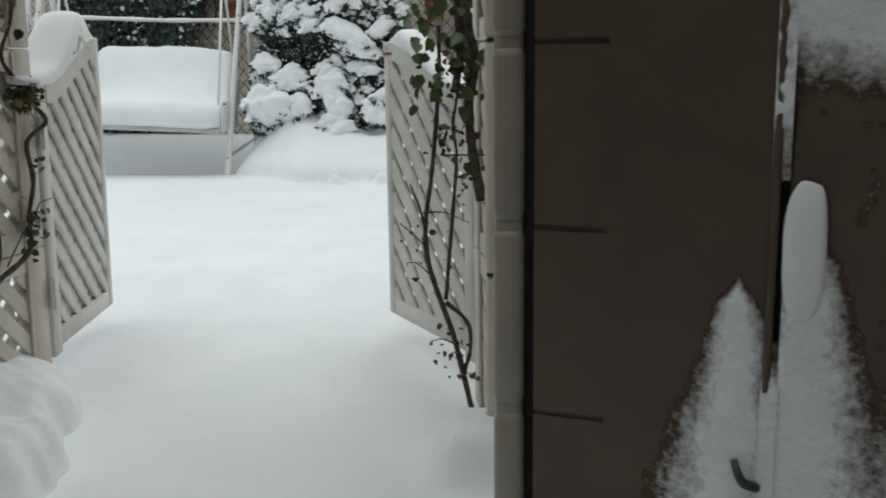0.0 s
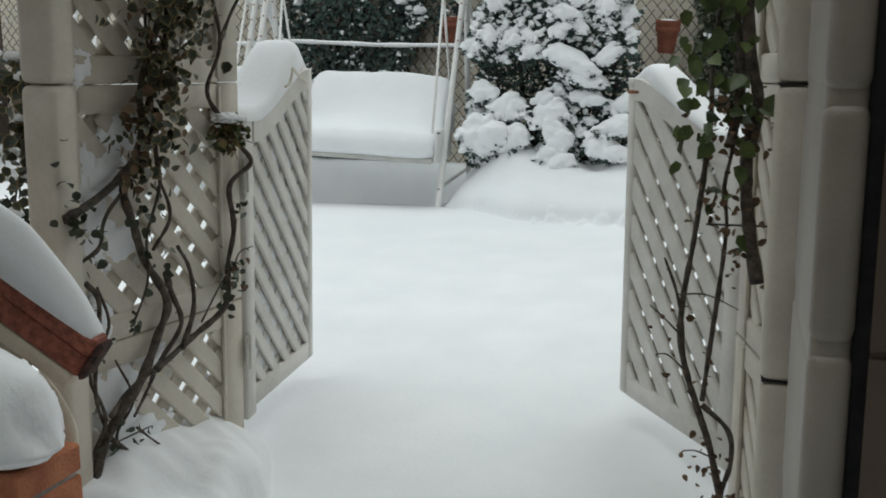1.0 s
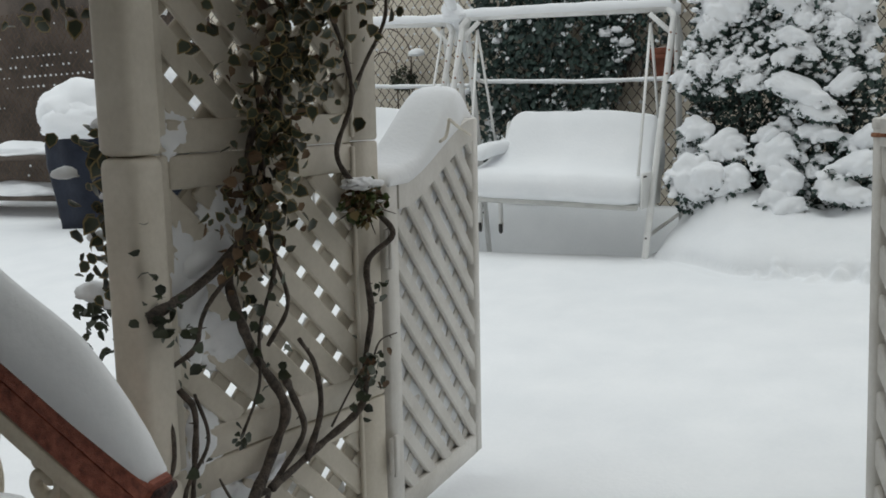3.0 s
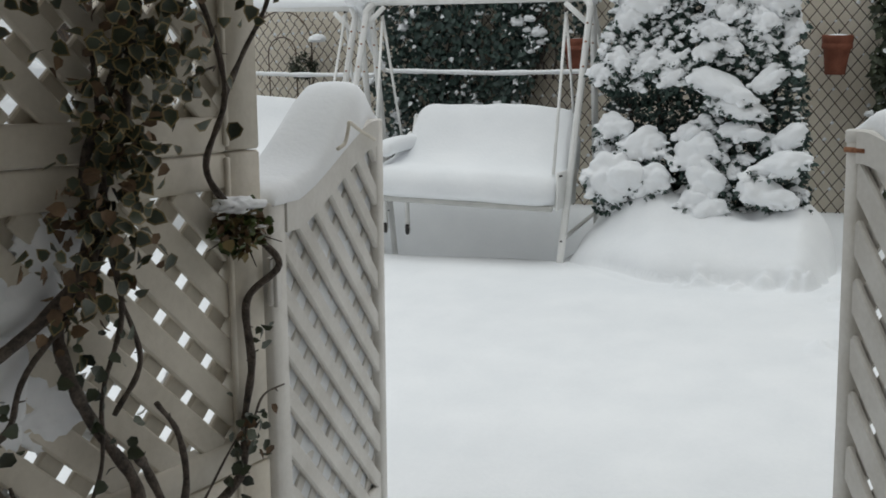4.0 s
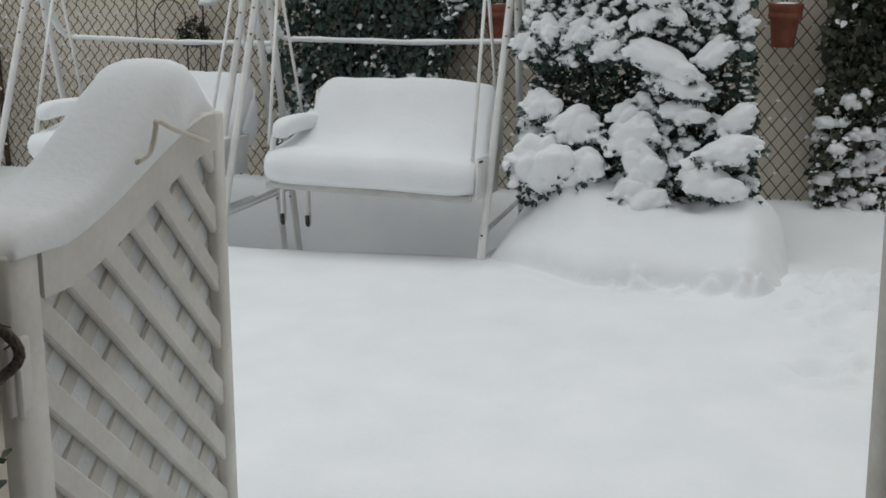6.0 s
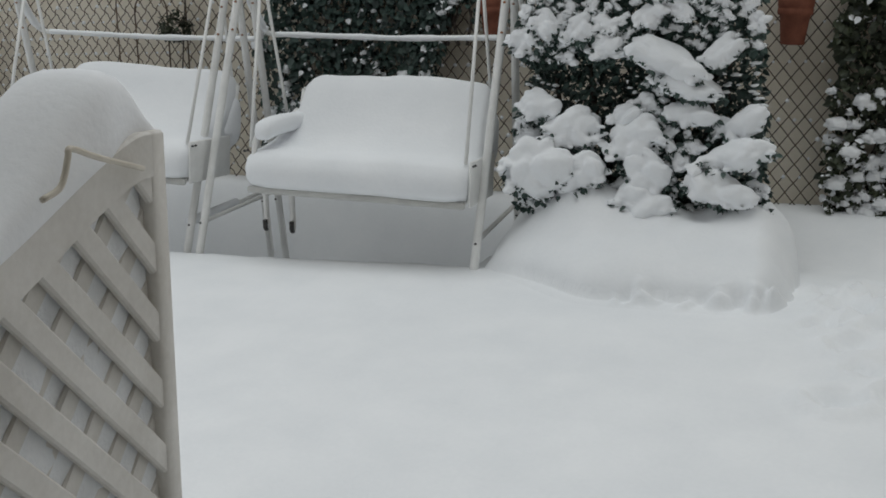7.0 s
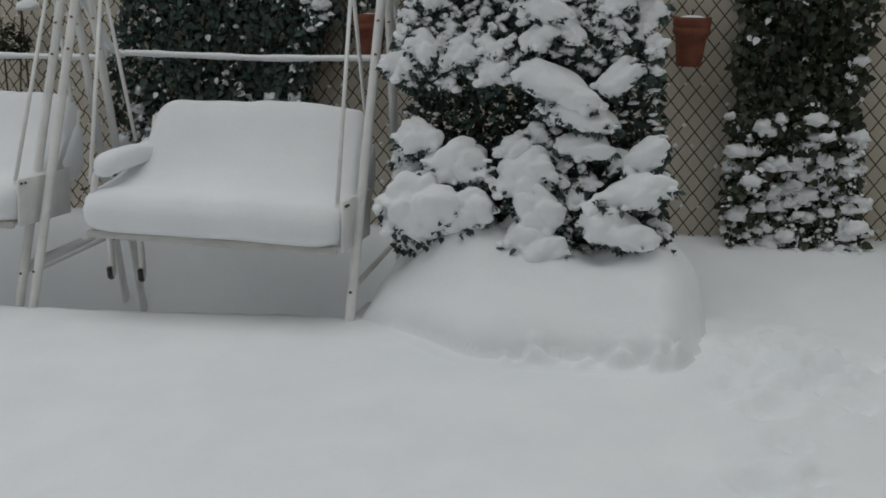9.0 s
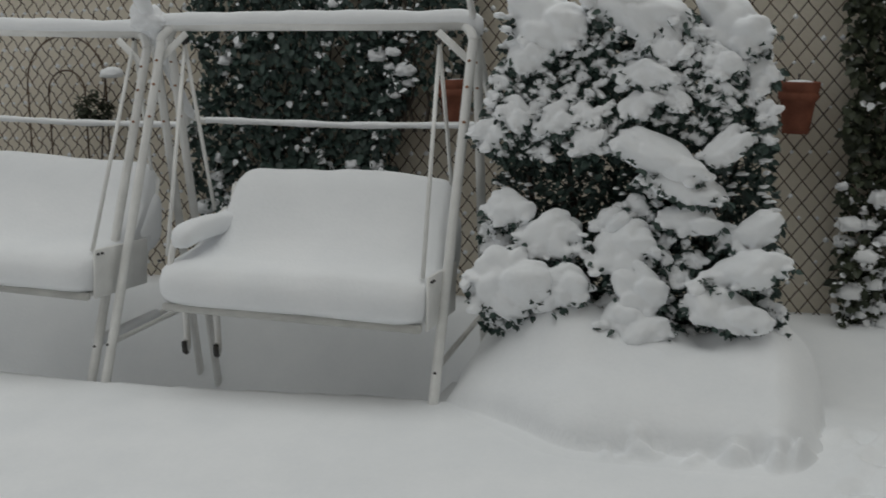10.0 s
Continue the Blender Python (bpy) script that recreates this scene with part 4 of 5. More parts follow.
ivy = thing("variegated_ivy", "variegated ivy with bare twisted stems climbing the trellis", "climbing plant", (0, 0, 0))
STEMS = [
    ([(-0.06, -0.12), (0.0, 0.0), (0.08, 0.14), (0.2, 0.26), (0.3, 0.37), (0.32, 0.47), (0.26, 0.6), (0.19, 0.71), (0.19, 0.82), (0.24, 0.92), (0.3, 1.03), (0.34, 1.2), (0.40, 1.5), (0.36, 2.1)], 0.015),
    ([(0.32, 0.54), (0.37, 0.48), (0.38, 0.39), (0.32, 0.3), (0.26, 0.28)], 0.010),
    ([(0.26, 0.28), (0.46, 0.32), (0.59, 0.4), (0.65, 0.51), (0.64, 0.64), (0.67, 0.77), (0.74, 0.84), (0.7, 0.91), (0.6, 0.98), (0.56, 1.07), (0.6, 1.21), (0.58, 1.36), (0.48, 1.5)], 0.010),
    ([(-0.12, 0.15), (-0.06, 0.32), (-0.01, 0.44), (-0.01, 0.61), (0.06, 0.67), (0.12, 0.75), (0.27, 0.94), (0.30, 1.3)], 0.008),
    ([(0.03, 0.58), (0.05, 0.52), (0.05, 0.35), (0.03, 0.25), (0.08, 0.14)], 0.008),
]
TWIGS = [
    ([(0.08, 0.14), (0.2, 0.0), (0.24, -0.1)], 0.007),
    ([(0.31, 0.94), (0.31, 0.81), (0.27, 0.67), (0.24, 0.54), (0.2, 0.42)], 0.006),
    ([(-0.06, 0.76), (0.09, 0.8), (0.2, 0.88), (0.26, 0.97), (0.25, 1.09), (0.32, 1.23), (0.42, 1.5)], 0.013),
    ([(0.07, 0.2), (0.17, 0.23), (0.24, 0.28), (0.26, 0.22), (0.16, 0.17)], 0.008),
    ([(0.60, 1.21), (0.68, 1.30), (0.74, 1.42), (0.76, 1.56)], 0.007),
    ([(0.50, 0.36), (0.57, 0.46), (0.64, 0.50)], 0.003),
    ([(0.10, 0.10), (0.18, 0.12), (0.27, 0.10)], 0.003),
    ([(0.42, 1.18), (0.52, 1.25), (0.60, 1.27)], 0.004),
    ([(0.65, 0.51), (0.70, 0.55), (0.76, 0.56)], 0.003),
    ([(-0.02, -0.05), (0.03, 0.08), (0.05, 0.20), (0.03, 0.33), (0.08, 0.45), (0.07, 0.56)], 0.007),
    ([(0.14, 0.0), (0.12, 0.12), (0.16, 0.22), (0.13, 0.34)], 0.005),
    ([(0.40, 0.30), (0.45, 0.42), (0.44, 0.54), (0.39, 0.62)], 0.009),
    ([(0.30, 0.62), (0.34, 0.72), (0.33, 0.84), (0.28, 0.95)], 0.006),
    ([(0.20, 0.12), (0.25, 0.06), (0.31, 0.03)], 0.004),
]
rng = random.Random(3)
for n, (pts, r) in enumerate(STEMS + TWIGS):
    line = smooth_line([on_panel(u, z, 0.05 + 0.018 * math.sin(3 * i + n)) for i, (u, z) in enumerate(pts)], 7)
    g = tube(line, r, r * 0.55, 8, rough=0.35)
    for p in line[2::3]:
        if rng.random() < 0.5:
            w = rand_way(rng, OUT, 0.4)
            tube([p, p + w * (r + 0.008)], 0.0025, 0.001, 4, g)
    part("stem", g, STEM, ivy)


def sprigs(g, spots, rng, edge, size):
    """Leaves gathered round each spot: u, z, spread along, spread up, how many."""
    for u, z, su, sz, count in spots:
        for _ in range(count):
            c = on_panel(rng.gauss(u, su), rng.gauss(z, sz), 0.055 + abs(rng.gauss(0, 0.030)))
            l = size * rng.uniform(0.6, 1.3)
            leaf(g, c, rand_way(rng, OUT * 0.5 - Vector((0, 0, 0.8)), 0.8), rand_way(rng, OUT, 1.2), l, l * 0.95, 0, edge)


g = Geo()
sprigs(g, [(0.28, 1.02, 0.05, 0.07, 85), (0.32, 1.16, 0.05, 0.07, 95), (0.36, 1.32, 0.06, 0.08, 125), (0.40, 1.48, 0.085, 0.08, 130), (0.42, 1.75, 0.10, 0.15, 130), (0.20, 0.90, 0.05, 0.06, 35), (0.66, 1.42, 0.05, 0.05, 14), (0.72, 1.58, 0.06, 0.08, 22), (0.50, 1.25, 0.05, 0.05, 20), (0.10, 1.30, 0.04, 0.06, 10)], rng, 1, 0.034)
tagged(part("leaves", g, [LEAF_IVY, LEAF_EDGE], ivy, "dark leaves with cream margins"), kind="stuff")
g = Geo()
sprigs(g, [(-0.03, 0.75, 0.035, 0.03, 26), (-0.06, 0.86, 0.012, 0.04, 8), (0.62, 0.50, 0.03, 0.03, 26), (0.57, 0.42, 0.02, 0.03, 10), (0.22, 0.76, 0.04, 0.06, 24), (0.05, 0.66, 0.03, 0.04, 10), (0.10, 0.13, 0.06, 0.04, 12), (0.68, 0.68, 0.02, 0.04, 8), (0.16, 0.48, 0.03, 0.05, 8), (0.02, 0.42, 0.02, 0.05, 6), (0.28, 0.60, 0.03, 0.05, 8)], rng, None, 0.026)
tagged(part("small_leaves", g, LEAF_IVY, ivy), kind="stuff")
g = Geo()
sprigs(g, [(0.28, 1.20, 0.06, 0.15, 60), (0.20, 0.92, 0.05, 0.08, 40), (0.40, 1.5, 0.09, 0.13, 80), (0.62, 0.50, 0.03, 0.03, 8)], rng, None, 0.028)
tagged(part("dry_leaves", g, LEAF_DRY, ivy, "withered brown leaves"), kind="stuff")

# Ivy continued above the view, made broad to shade the panel below.
g = Geo()
for i in range(3000):
    p = Vector((rng.gauss(-1.58, 0.25), rng.uniform(3.05, 4.25), 0))
    p.z = 2.02 + 0.16 * noise.noise(p * 2.5) + abs(rng.gauss(0, 0.16)) + 0.12 * abs(p.x + 1.58)
    l = rng.uniform(0.03, 0.06)
    leaf(g, p, rand_way(rng, (0, 0, -0.8), 0.8), rand_way(rng), l, l * 0.95, 0, 1)
tagged(part("overhanging_leaves", g, [LEAF_IVY, LEAF_EDGE], ivy, "ivy above the trellis, widened out of view to shade the panel"), kind="stuff")
# Unseen snow cap, sized to block sky light from the panel.
g = blob((-1.58, 3.62, 2.40), (0.56, 0.72, 0.20), 4, 0.25, 2.0, seed=3, flat=0.3)
part("snow_cap", g, SNOW, ivy)

tuft = thing("ivy_tuft", "matted ivy tuft on the trellis holding a cap of snow", "plant tuft", tuple(on_panel(0.625, 0.935, 0.065)))
g = Geo()
for i in range(240):
    w = rand_way(rng)
    p = Vector((w.x * 0.05, w.y * 0.07, w.z * 0.055)) * rng.uniform(0.5, 1.0)
    l = rng.uniform(0.014, 0.028)
    leaf(g, p, rand_way(rng, w, 0.5), rand_way(rng, (0, 0, 1), 1.0), l, l * 1.1, rng.choice((0, 0, 1, 2)))
tagged(part("leaves", g, [LEAF_FRESH, LEAF_EDGE, LEAF_DRY], tuft), kind="stuff")
g = Geo()
for i in range(14):
    w = rand_way(rng, (0, -0.3, 0.7), 0.8)
    k = rng.uniform(0.004, 0.009)
    blob((w.x * 0.048, w.y * 0.066, w.z * 0.050), (k * 1.4, k * 1.4, k * 0.7), 2, 0.5, 2, seed=i, g=g)
tagged(part("snow_flecks", g, SNOW, tuft), kind="stuff")
part("snow_cap", blob((0.005, -0.012, 0.047), (0.038, 0.066, 0.022), 4, 0.45, seed=5), SNOW, tuft)
for i in range(4):
    w = rand_way(rng, (0.3, 0.4, 0.2), 0.6)
    part("twig", tube([w * 0.02, w * 0.09], 0.0025, 0.001, 5), STEM, tuft)

# ivy showing past the outer side of the post, and a snowy plant beyond it
outer = thing("variegated_ivy", "cream and green ivy hanging behind the trellis post", "climbing plant", (-1.80, 3.45, 0))
g = Geo()
for i in range(260):
    p = Vector((rng.gauss(0, 0.035), rng.gauss(0.0, 0.05), rng.uniform(0.80, 1.16) if i < 170 else rng.uniform(1.38, 1.9)))
    if p.z > 1.3:
        p.x -= rng.uniform(0, 0.30)
    l = rng.uniform(0.025, 0.05)
    leaf(g, p, rand_way(rng, (0, -0.3, -0.8), 0.8), rand_way(rng, (0, -1, 0), 1.0), l, l * 0.9, 0, 1)
tagged(part("leaves", g, [LEAF_IVY, LEAF_EDGE], outer), kind="stuff")
part("stem", tube(smooth_line([(0.02, 0.05, -0.1), (0, 0.05, 0.5), (0.01, 0, 1.0), (-0.02, 0.02, 1.5), (-0.1, 0.03, 1.95)], 6), 0.010, 0.006, 7), STEM, outer)
for i in range(7):
    part("snow_cap", blob((rng.gauss(-0.01, 0.025), rng.gauss(-0.03, 0.03), 0.86 + 0.05 * i), (0.03, 0.03, 0.02), 2, 0.3, seed=i), SNOW, outer)
low = thing("small_shrub", "small leafy shoot bowed under clumps of snow", "shrub", (-2.06, 3.62, 0))
g = Geo()
for i in range(120):
    p = Vector((rng.gauss(0, 0.04), rng.gauss(0, 0.04), rng.gauss(0.70, 0.04)))
    leaf(g, p, rand_way(rng, (0, 0, -1), 0.7), (0, -1, 0.3), 0.032, 0.026)
tagged(part("leaves", g, LEAF_IVY, low), kind="stuff")
part("stem", tube(smooth_line([(0.03, 0, -0.1), (0.05, 0, 0.4), (0.03, 0, 0.68), (0.06, 0, 0.84)], 5), 0.006, 0.003, 6), STEM, low)
for i, (x, z, s) in enumerate(((-0.03, 0.74, 0.045), (0.04, 0.72, 0.035), (0.05, 0.83, 0.03))):
    part("snow_cap", blob((x, -0.02, z), (s, s, s * 0.8), 3, 0.3, seed=i), SNOW, low)

vine = thing("climbing_vine", "dark woody climbing vine with green leaves on the trellis", "climbing plant", (0, 3.85, 0))
VINE = [
    ([(0.03, -0.25), (-0.01, -0.10), (-0.06, 0.13), (-0.09, 0.22), (-0.13, 0.33), (-0.15, 0.43), (-0.15, 0.54), (-0.13, 0.69), (-0.11, 0.88), (-0.1, 1.02), (-0.1, 1.19), (-0.06, 1.5)], 0.010),
    ([(-0.09, 0.27), (-0.08, 0.38), (-0.06, 0.59), (-0.05, 0.74), (-0.06, 0.84), (-0.04, 0.98), (-0.05, 1.2)], 0.007),
    ([(-0.09, 0.26), (-0.02, 0.2), (-0.01, 0.11), (-0.03, 0.0), (0.0, -0.15), (0.03, -0.22)], 0.008),
    ([(-0.15, 0.5), (-0.17, 0.58), (-0.2, 0.65)], 0.005),
    ([(0.03, 0.60), (0.0, 0.77), (-0.01, 0.91), (0.01, 1.05), (-0.02, 1.22), (-0.03, 1.6), (0, 2.0)], 0.018),
    ([(-0.05, 0.95), (-0.03, 1.10), (-0.05, 1.3), (-0.03, 1.8)], 0.012),
    ([(-0.16, 0.56), (-0.09, 0.56), (-0.01, 0.53)], 0.0025),
    ([(-0.15, 0.45), (-0.20, 0.50), (-0.23, 0.53)], 0.0025),
    ([(-0.14, 0.36), (-0.18, 0.40), (-0.21, 0.40)], 0.0025),
    ([(-0.06, 0.13), (-0.10, 0.15), (-0.13, 0.14)], 0.0025),
]
for n, (pts, r) in enumerate(VINE):
    line = smooth_line([(x, 0.012 * math.sin(2 * i + n) - 0.004 * n, z) for i, (x, z) in enumerate(pts)], 7)
    g = tube(line, r, r * 0.6, 8, rough=0.35)
    for p in line[2::3]:
        if rng.random() < 0.5:
            tube([p, p + rand_way(rng, (0, -1, 0), 0.4) * (r + 0.009)], 0.0022, 0.001, 4, g)
    part("stem", g, STEM, vine)
g = Geo()
for x, z, s, n in ((-0.13, 1.10, 0.04, 9), (-0.16, 0.95, 0.035, 5), (-0.09, 0.98, 0.05, 7), (-0.06, 0.84, 0.04, 4), (-0.03, 0.68, 0.03, 3), (-0.07, 1.25, 0.06, 30), (-0.06, 1.45, 0.08, 40), (-0.02, 1.05, 0.03, 12), (-0.03, 1.7, 0.09, 40)):
    for _ in range(n):
        l = rng.uniform(0.03, 0.062)
        leaf(g, (rng.gauss(x, s), -0.02 - abs(rng.gauss(0, 0.03)), rng.gauss(z, s)), rand_way(rng, (0, -0.3, -1), 1.0), rand_way(rng, (0, -1, 0.3), 1.4), l, l * 0.85)
tagged(part("leaves", g, LEAF_FRESH, vine, "fresh green broad leaves"), kind="stuff")
g = Geo()
for x, z, s, n in ((-0.05, 0.80, 0.04, 34), (-0.02, 0.66, 0.03, 18), (-0.04, 1.0, 0.05, 70), (-0.02, 1.4, 0.05, 50), (-0.06, 0.12, 0.04, 16), (-0.14, 0.42, 0.05, 14), (-0.02, 0.03, 0.03, 16)):
    for _ in range(n):
        l = rng.uniform(0.012, 0.03)
        leaf(g, (rng.gauss(x, s), -0.01 - abs(rng.gauss(0, 0.025)), rng.gauss(z, s)), rand_way(rng), rand_way(rng, (0, -1, 0.3), 1.0), l, l * 0.8)
tagged(part("small_leaves", g, LEAF_DRY, vine, "small dull brown-green leaves"), kind="stuff")
part("tie_wire", tube([(-0.10, -0.02, 0.745), (0.05, 0.0, 0.742)], 0.003, sides=5), DARK_METAL, vine)


# ---- storage shed ----
SLOTS = (-0.20, 0.235, 0.675, 1.085, 1.49, 1.90)
shed = thing("storage_shed", "brown resin storage shed with beige rounded corner posts", "shed", (0.167, 2.95, 0), -17.0)
for low, high in zip((-0.45,) + SLOTS, SLOTS + (2.10,)):
    mid, h = (low + high) / 2, high - low - 0.014
    ob = part("corner_section", box(0.072, 0.50, h, (0, 0, 0), 0.026, seg=4), RESIN_BEIGE, shed)
    ob.matrix_local = pose(0, 0, 0, 0, 0, 17.0) @ pose(-0.036, 0.25, mid)
    part("panel_section", box(0.167, 0.030, h, (0.1055, 0.015, mid), 0), RESIN_BROWN, shed, smooth=False)
    part("panel_groove", box(0.167, 0.020, 0.016, (0.1055, 0.016, high), 0), RESIN_BROWN, shed, smooth=False)
ob = part("corner_core", box(0.066, 0.48, 2.5, (0, 0, 0), 0.022, seg=3), RESIN_BEIGE, shed)
ob.matrix_local = pose(0, 0, 0, 0, 0, 17.0) @ pose(-0.036, 0.25, 0.82)
part("gap_strip", box(0.050, 0.16, 2.5, (-0.003, 0.11, 0.82), 0.002), GAP, shed)
part("back_panel", box(0.60, 0.02, 2.5, (0.31, 0.046, 0.82), 0.002), RESIN_BROWN, shed)
part("wide_panel", box(0.338, 0.030, 2.5, (0.358, 0.015, 0.82), 0), RESIN_BROWN, shed, smooth=False)
part("jamb", box(0.018, 0.05, 2.5, (0.537, 0.012, 0.82), 0.004), RESIN_BROWN, shed)
part("gap_strip", box(0.014, 0.02, 2.5, (0.5535, 0.026, 0.82), 0.002), GAP, shed)
door = part("door", box(0.78, 0.04, 2.5, (0.951, 0.02, 0.82), 0.010), RESIN_BROWN, shed, "brown shed door splashed with snow")
part("handle", tube(smooth_line([(0.480, -0.012, 0.185), (0.492, -0.035, 0.165), (0.505, -0.035, 0.145), (0.530, -0.014, 0.130)], 5), 0.008, 0.012, 8), DARK_METAL, shed)
part("roof", box(1.6, 0.95, 0.06, (0.66, 0.42, 2.13), 0.02), RESIN_BEIGE, shed)


def dusted():
    """Blown snow on brown resin: solid where the crust is thick, breaking into grains where it thins."""
    m = mat("blown_snow_on_resin", (0.80, 0.82, 0.84), (0.88, 0.90, 0.92), 14.0, 0.95, 0.25, 130, spec=0.2)
    n, l = m.node_tree.nodes, m.node_tree.links
    b = n["Principled BSDF"]
    snow = b.inputs["Base Color"].links[0].from_socket
    cover = n.new("ShaderNodeAttribute")
    cover.attribute_name = "cover"
    geo = n.new("ShaderNodeNewGeometry")
    grain = n.new("ShaderNodeTexNoise")
    grain.inputs["Scale"].default_value, grain.inputs["Detail"].default_value, grain.inputs["Roughness"].default_value = 75.0, 6.0, 0.72
    l.new(geo.outputs["Position"], grain.inputs["Vector"])
    total = n.new("ShaderNodeMath")
    total.operation = "MULTIPLY_ADD"
    l.new(grain.outputs[0], total.inputs[0])
    total.inputs[1].default_value = 1.15
    l.new(cover.outputs["Fac"], total.inputs[2])
    ramp = n.new("ShaderNodeMapRange")
    ramp.inputs["From Min"].default_value, ramp.inputs["From Max"].default_value = 0.52, 1.22
    l.new(total.outputs[0], ramp.inputs["Value"])
    mix = n.new("ShaderNodeMix")
    mix.data_type = "RGBA"
    mix.inputs["A"].default_value = (0.088, 0.061, 0.041, 1)
    l.new(ramp.outputs["Result"], mix.inputs["Factor"])
    l.new(snow, mix.inputs["B"])
    l.new(mix.outputs["Result"], b.inputs["Base Color"])
    return m


DUSTED = dusted()


def stuck_snow(name, x0, x1, z0, z1, mask, thick, label, seed, step=0.006, grit=0.2):
    """A crust of blown snow on the shed front, thinning out to grains at its rim."""
    nx, nz = int((x1 - x0) / step), int((z1 - z0) / step)
    g, ids, val, cover = Geo(), {}, {}, []
    for j in range(nz + 1):
        for i in range(nx + 1):
            x, z = x0 + i * step, z0 + j * step
            val[i, j] = mask(x, z) + 0.22 * noise.noise(Vector((x * 16, z * 9, seed))) + grit * noise.noise(Vector((x * 55, z * 42, seed)))
    for j in range(nz):
        for i in range(nx):
            corners = ((i, j), (i + 1, j), (i + 1, j + 1), (i, j + 1))
            if max(val[c] for c in corners) > -0.10:
                q = []
                for c in corners:
                    if c not in ids:
                        ids[c] = len(g.v)
                        x, z = x0 + c[0] * step, z0 + c[1] * step
                        g.v.append((x, -0.0025 - thick * ease(0.0, 0.8, val[c]) * (1 + 0.25 * noise.noise(Vector((x * 60, z * 60, 2)))), z))
                        cover.append(max(-0.2, min(1.0, val[c])))
                    q.append(ids[c])
                g.f.append(tuple(q))
                g.m.append(0)
    ob = part(name, g, DUSTED)
    ob.data.attributes.new("cover", "FLOAT", "POINT").data.foreach_set("value", cover)
    ob.matrix_basis = pose(0.167, 2.95, 0, 0, 0, -17.0)
    return tagged(ob, label, "snow", "snow stuck on the shed")


def lobe(x, z, cx, top, grow, start):
    half = start + grow * max(0.0, top - z)
    return 1.1 * (1 - abs(x - cx) / max(half, 1e-3)) - 1.5 * ease(top - 0.10, top + 0.02, z) if z < top + 0.05 else -1.0


stuck_snow("snow_crust", 0.28, 0.535, -0.05, 0.75, lambda x, z: lobe(x, z, 0.472, 0.62, 0.28, 0.014), 0.008, "crust of wind-blown snow on the shed panel", 3)
stuck_snow("snow_crust", 0.560, 1.05, -0.05, 1.35, lambda x, z: max(lobe(x, z, 0.610, 0.72, 0.26, 0.032), 1.15 * ease(0.94, 1.13, z + 0.25 * (x - 0.6)) - 0.35, 0.55 * ease(0.60, 0.05, z + 0.5 * (0.85 - x)) - 0.28), 0.009, "crust of wind-blown snow on the shed door", 7)
stuck_snow("snow_crust", 0.527, 0.565, 0.80, 1.30, lambda x, z: 0.62 - 0.4 * ease(0.98, 0.85, z), 0.012, "snow packed along the door gap", 9)
stuck_snow("snow_crust", 0.527, 0.565, -0.05, 0.46, lambda x, z: 0.9 * ease(0.44, 0.30, z) - 0.1, 0.014, "snow packed along the foot of the door gap", 15)
verts, faces = ball(4)
g = Geo().add([(math.copysign(abs(v.x) ** 0.7, v.x) * 0.043 * (1 + 0.10 * noise.noise(v * 1.4)), v.y * 0.016, math.copysign(abs(v.z) ** 0.72, v.z) * 0.145 * (1 + 0.05 * noise.noise(v * 2))) for v in verts], faces)
pillow = part("snow_clump", g, SNOW)
pillow.matrix_basis = pose(0.167, 2.95, 0, 0, 0, -17.0) @ pose(0.600, -0.008, 0.655)
tagged(pillow, "rounded pad of snow stuck on the shed door", "snow", "snow stuck on the shed")


# ---- stair railing and brick pier ----
RISE = Vector((-0.81, -0.12, 0.575)).normalized()
ACROSS = Vector((RISE.y, -RISE.x, 0)).normalized()
ABOVE = ACROSS.cross(RISE)
ABOVE = ABOVE if ABOVE.z > 0 else -ABOVE
FLAT = Vector((RISE.x, RISE.y, 0)).normalized()
rail = thing("stair_railing", "red-stained wooden handrail on cream scrolled ironwork", "railing", (-1.378, 3.085, 0.512))
tip = Matrix((RISE, ACROSS, ABOVE)).transposed().to_4x4()
g = box(1.7, 0.066, 0.046, (0, 0, 0), 0.008, tip @ Matrix.Translation((0.85, 0, 0.012)))
box(1.7, 0.056, 0.060, (0, 0, 0), 0.006, tip @ Matrix.Translation((0.85, 0, -0.036)), g)
part("handrail", g, RED_WOOD, rail, "peeling red-brown wooden handrail", smooth=False)
g = box(0.016, 0.064, 0.100, (0, 0, 0), 0.010, tip @ Matrix.Translation((-0.006, 0, -0.016)))
part("end_grain", g, END_GRAIN, rail, "black rotten end of the handrail")
part("under_bar", box(1.66, 0.050, 0.040, (0, 0, 0), 0.004, tip @ Matrix.Translation((0.84, 0, -0.087))), CREAM, rail)


def scroll(s, drop, r, turns, start, hand):
    """A curl of bar iron below the rail: s along it, drop straight down."""
    c = RISE * s - Vector((0, 0, drop))
    pts = []
    for k in range(30):
        u = k / 29
        a = start + hand * u * turns * 2 * math.pi
        q = r * (1 - 0.78 * u)
        pts.append(c + FLAT * (q * math.cos(a)) + Vector((0, 0, q * math.sin(a))))
    part("scroll", tube(pts, 0.017, 0.014, 8), CREAM, rail)


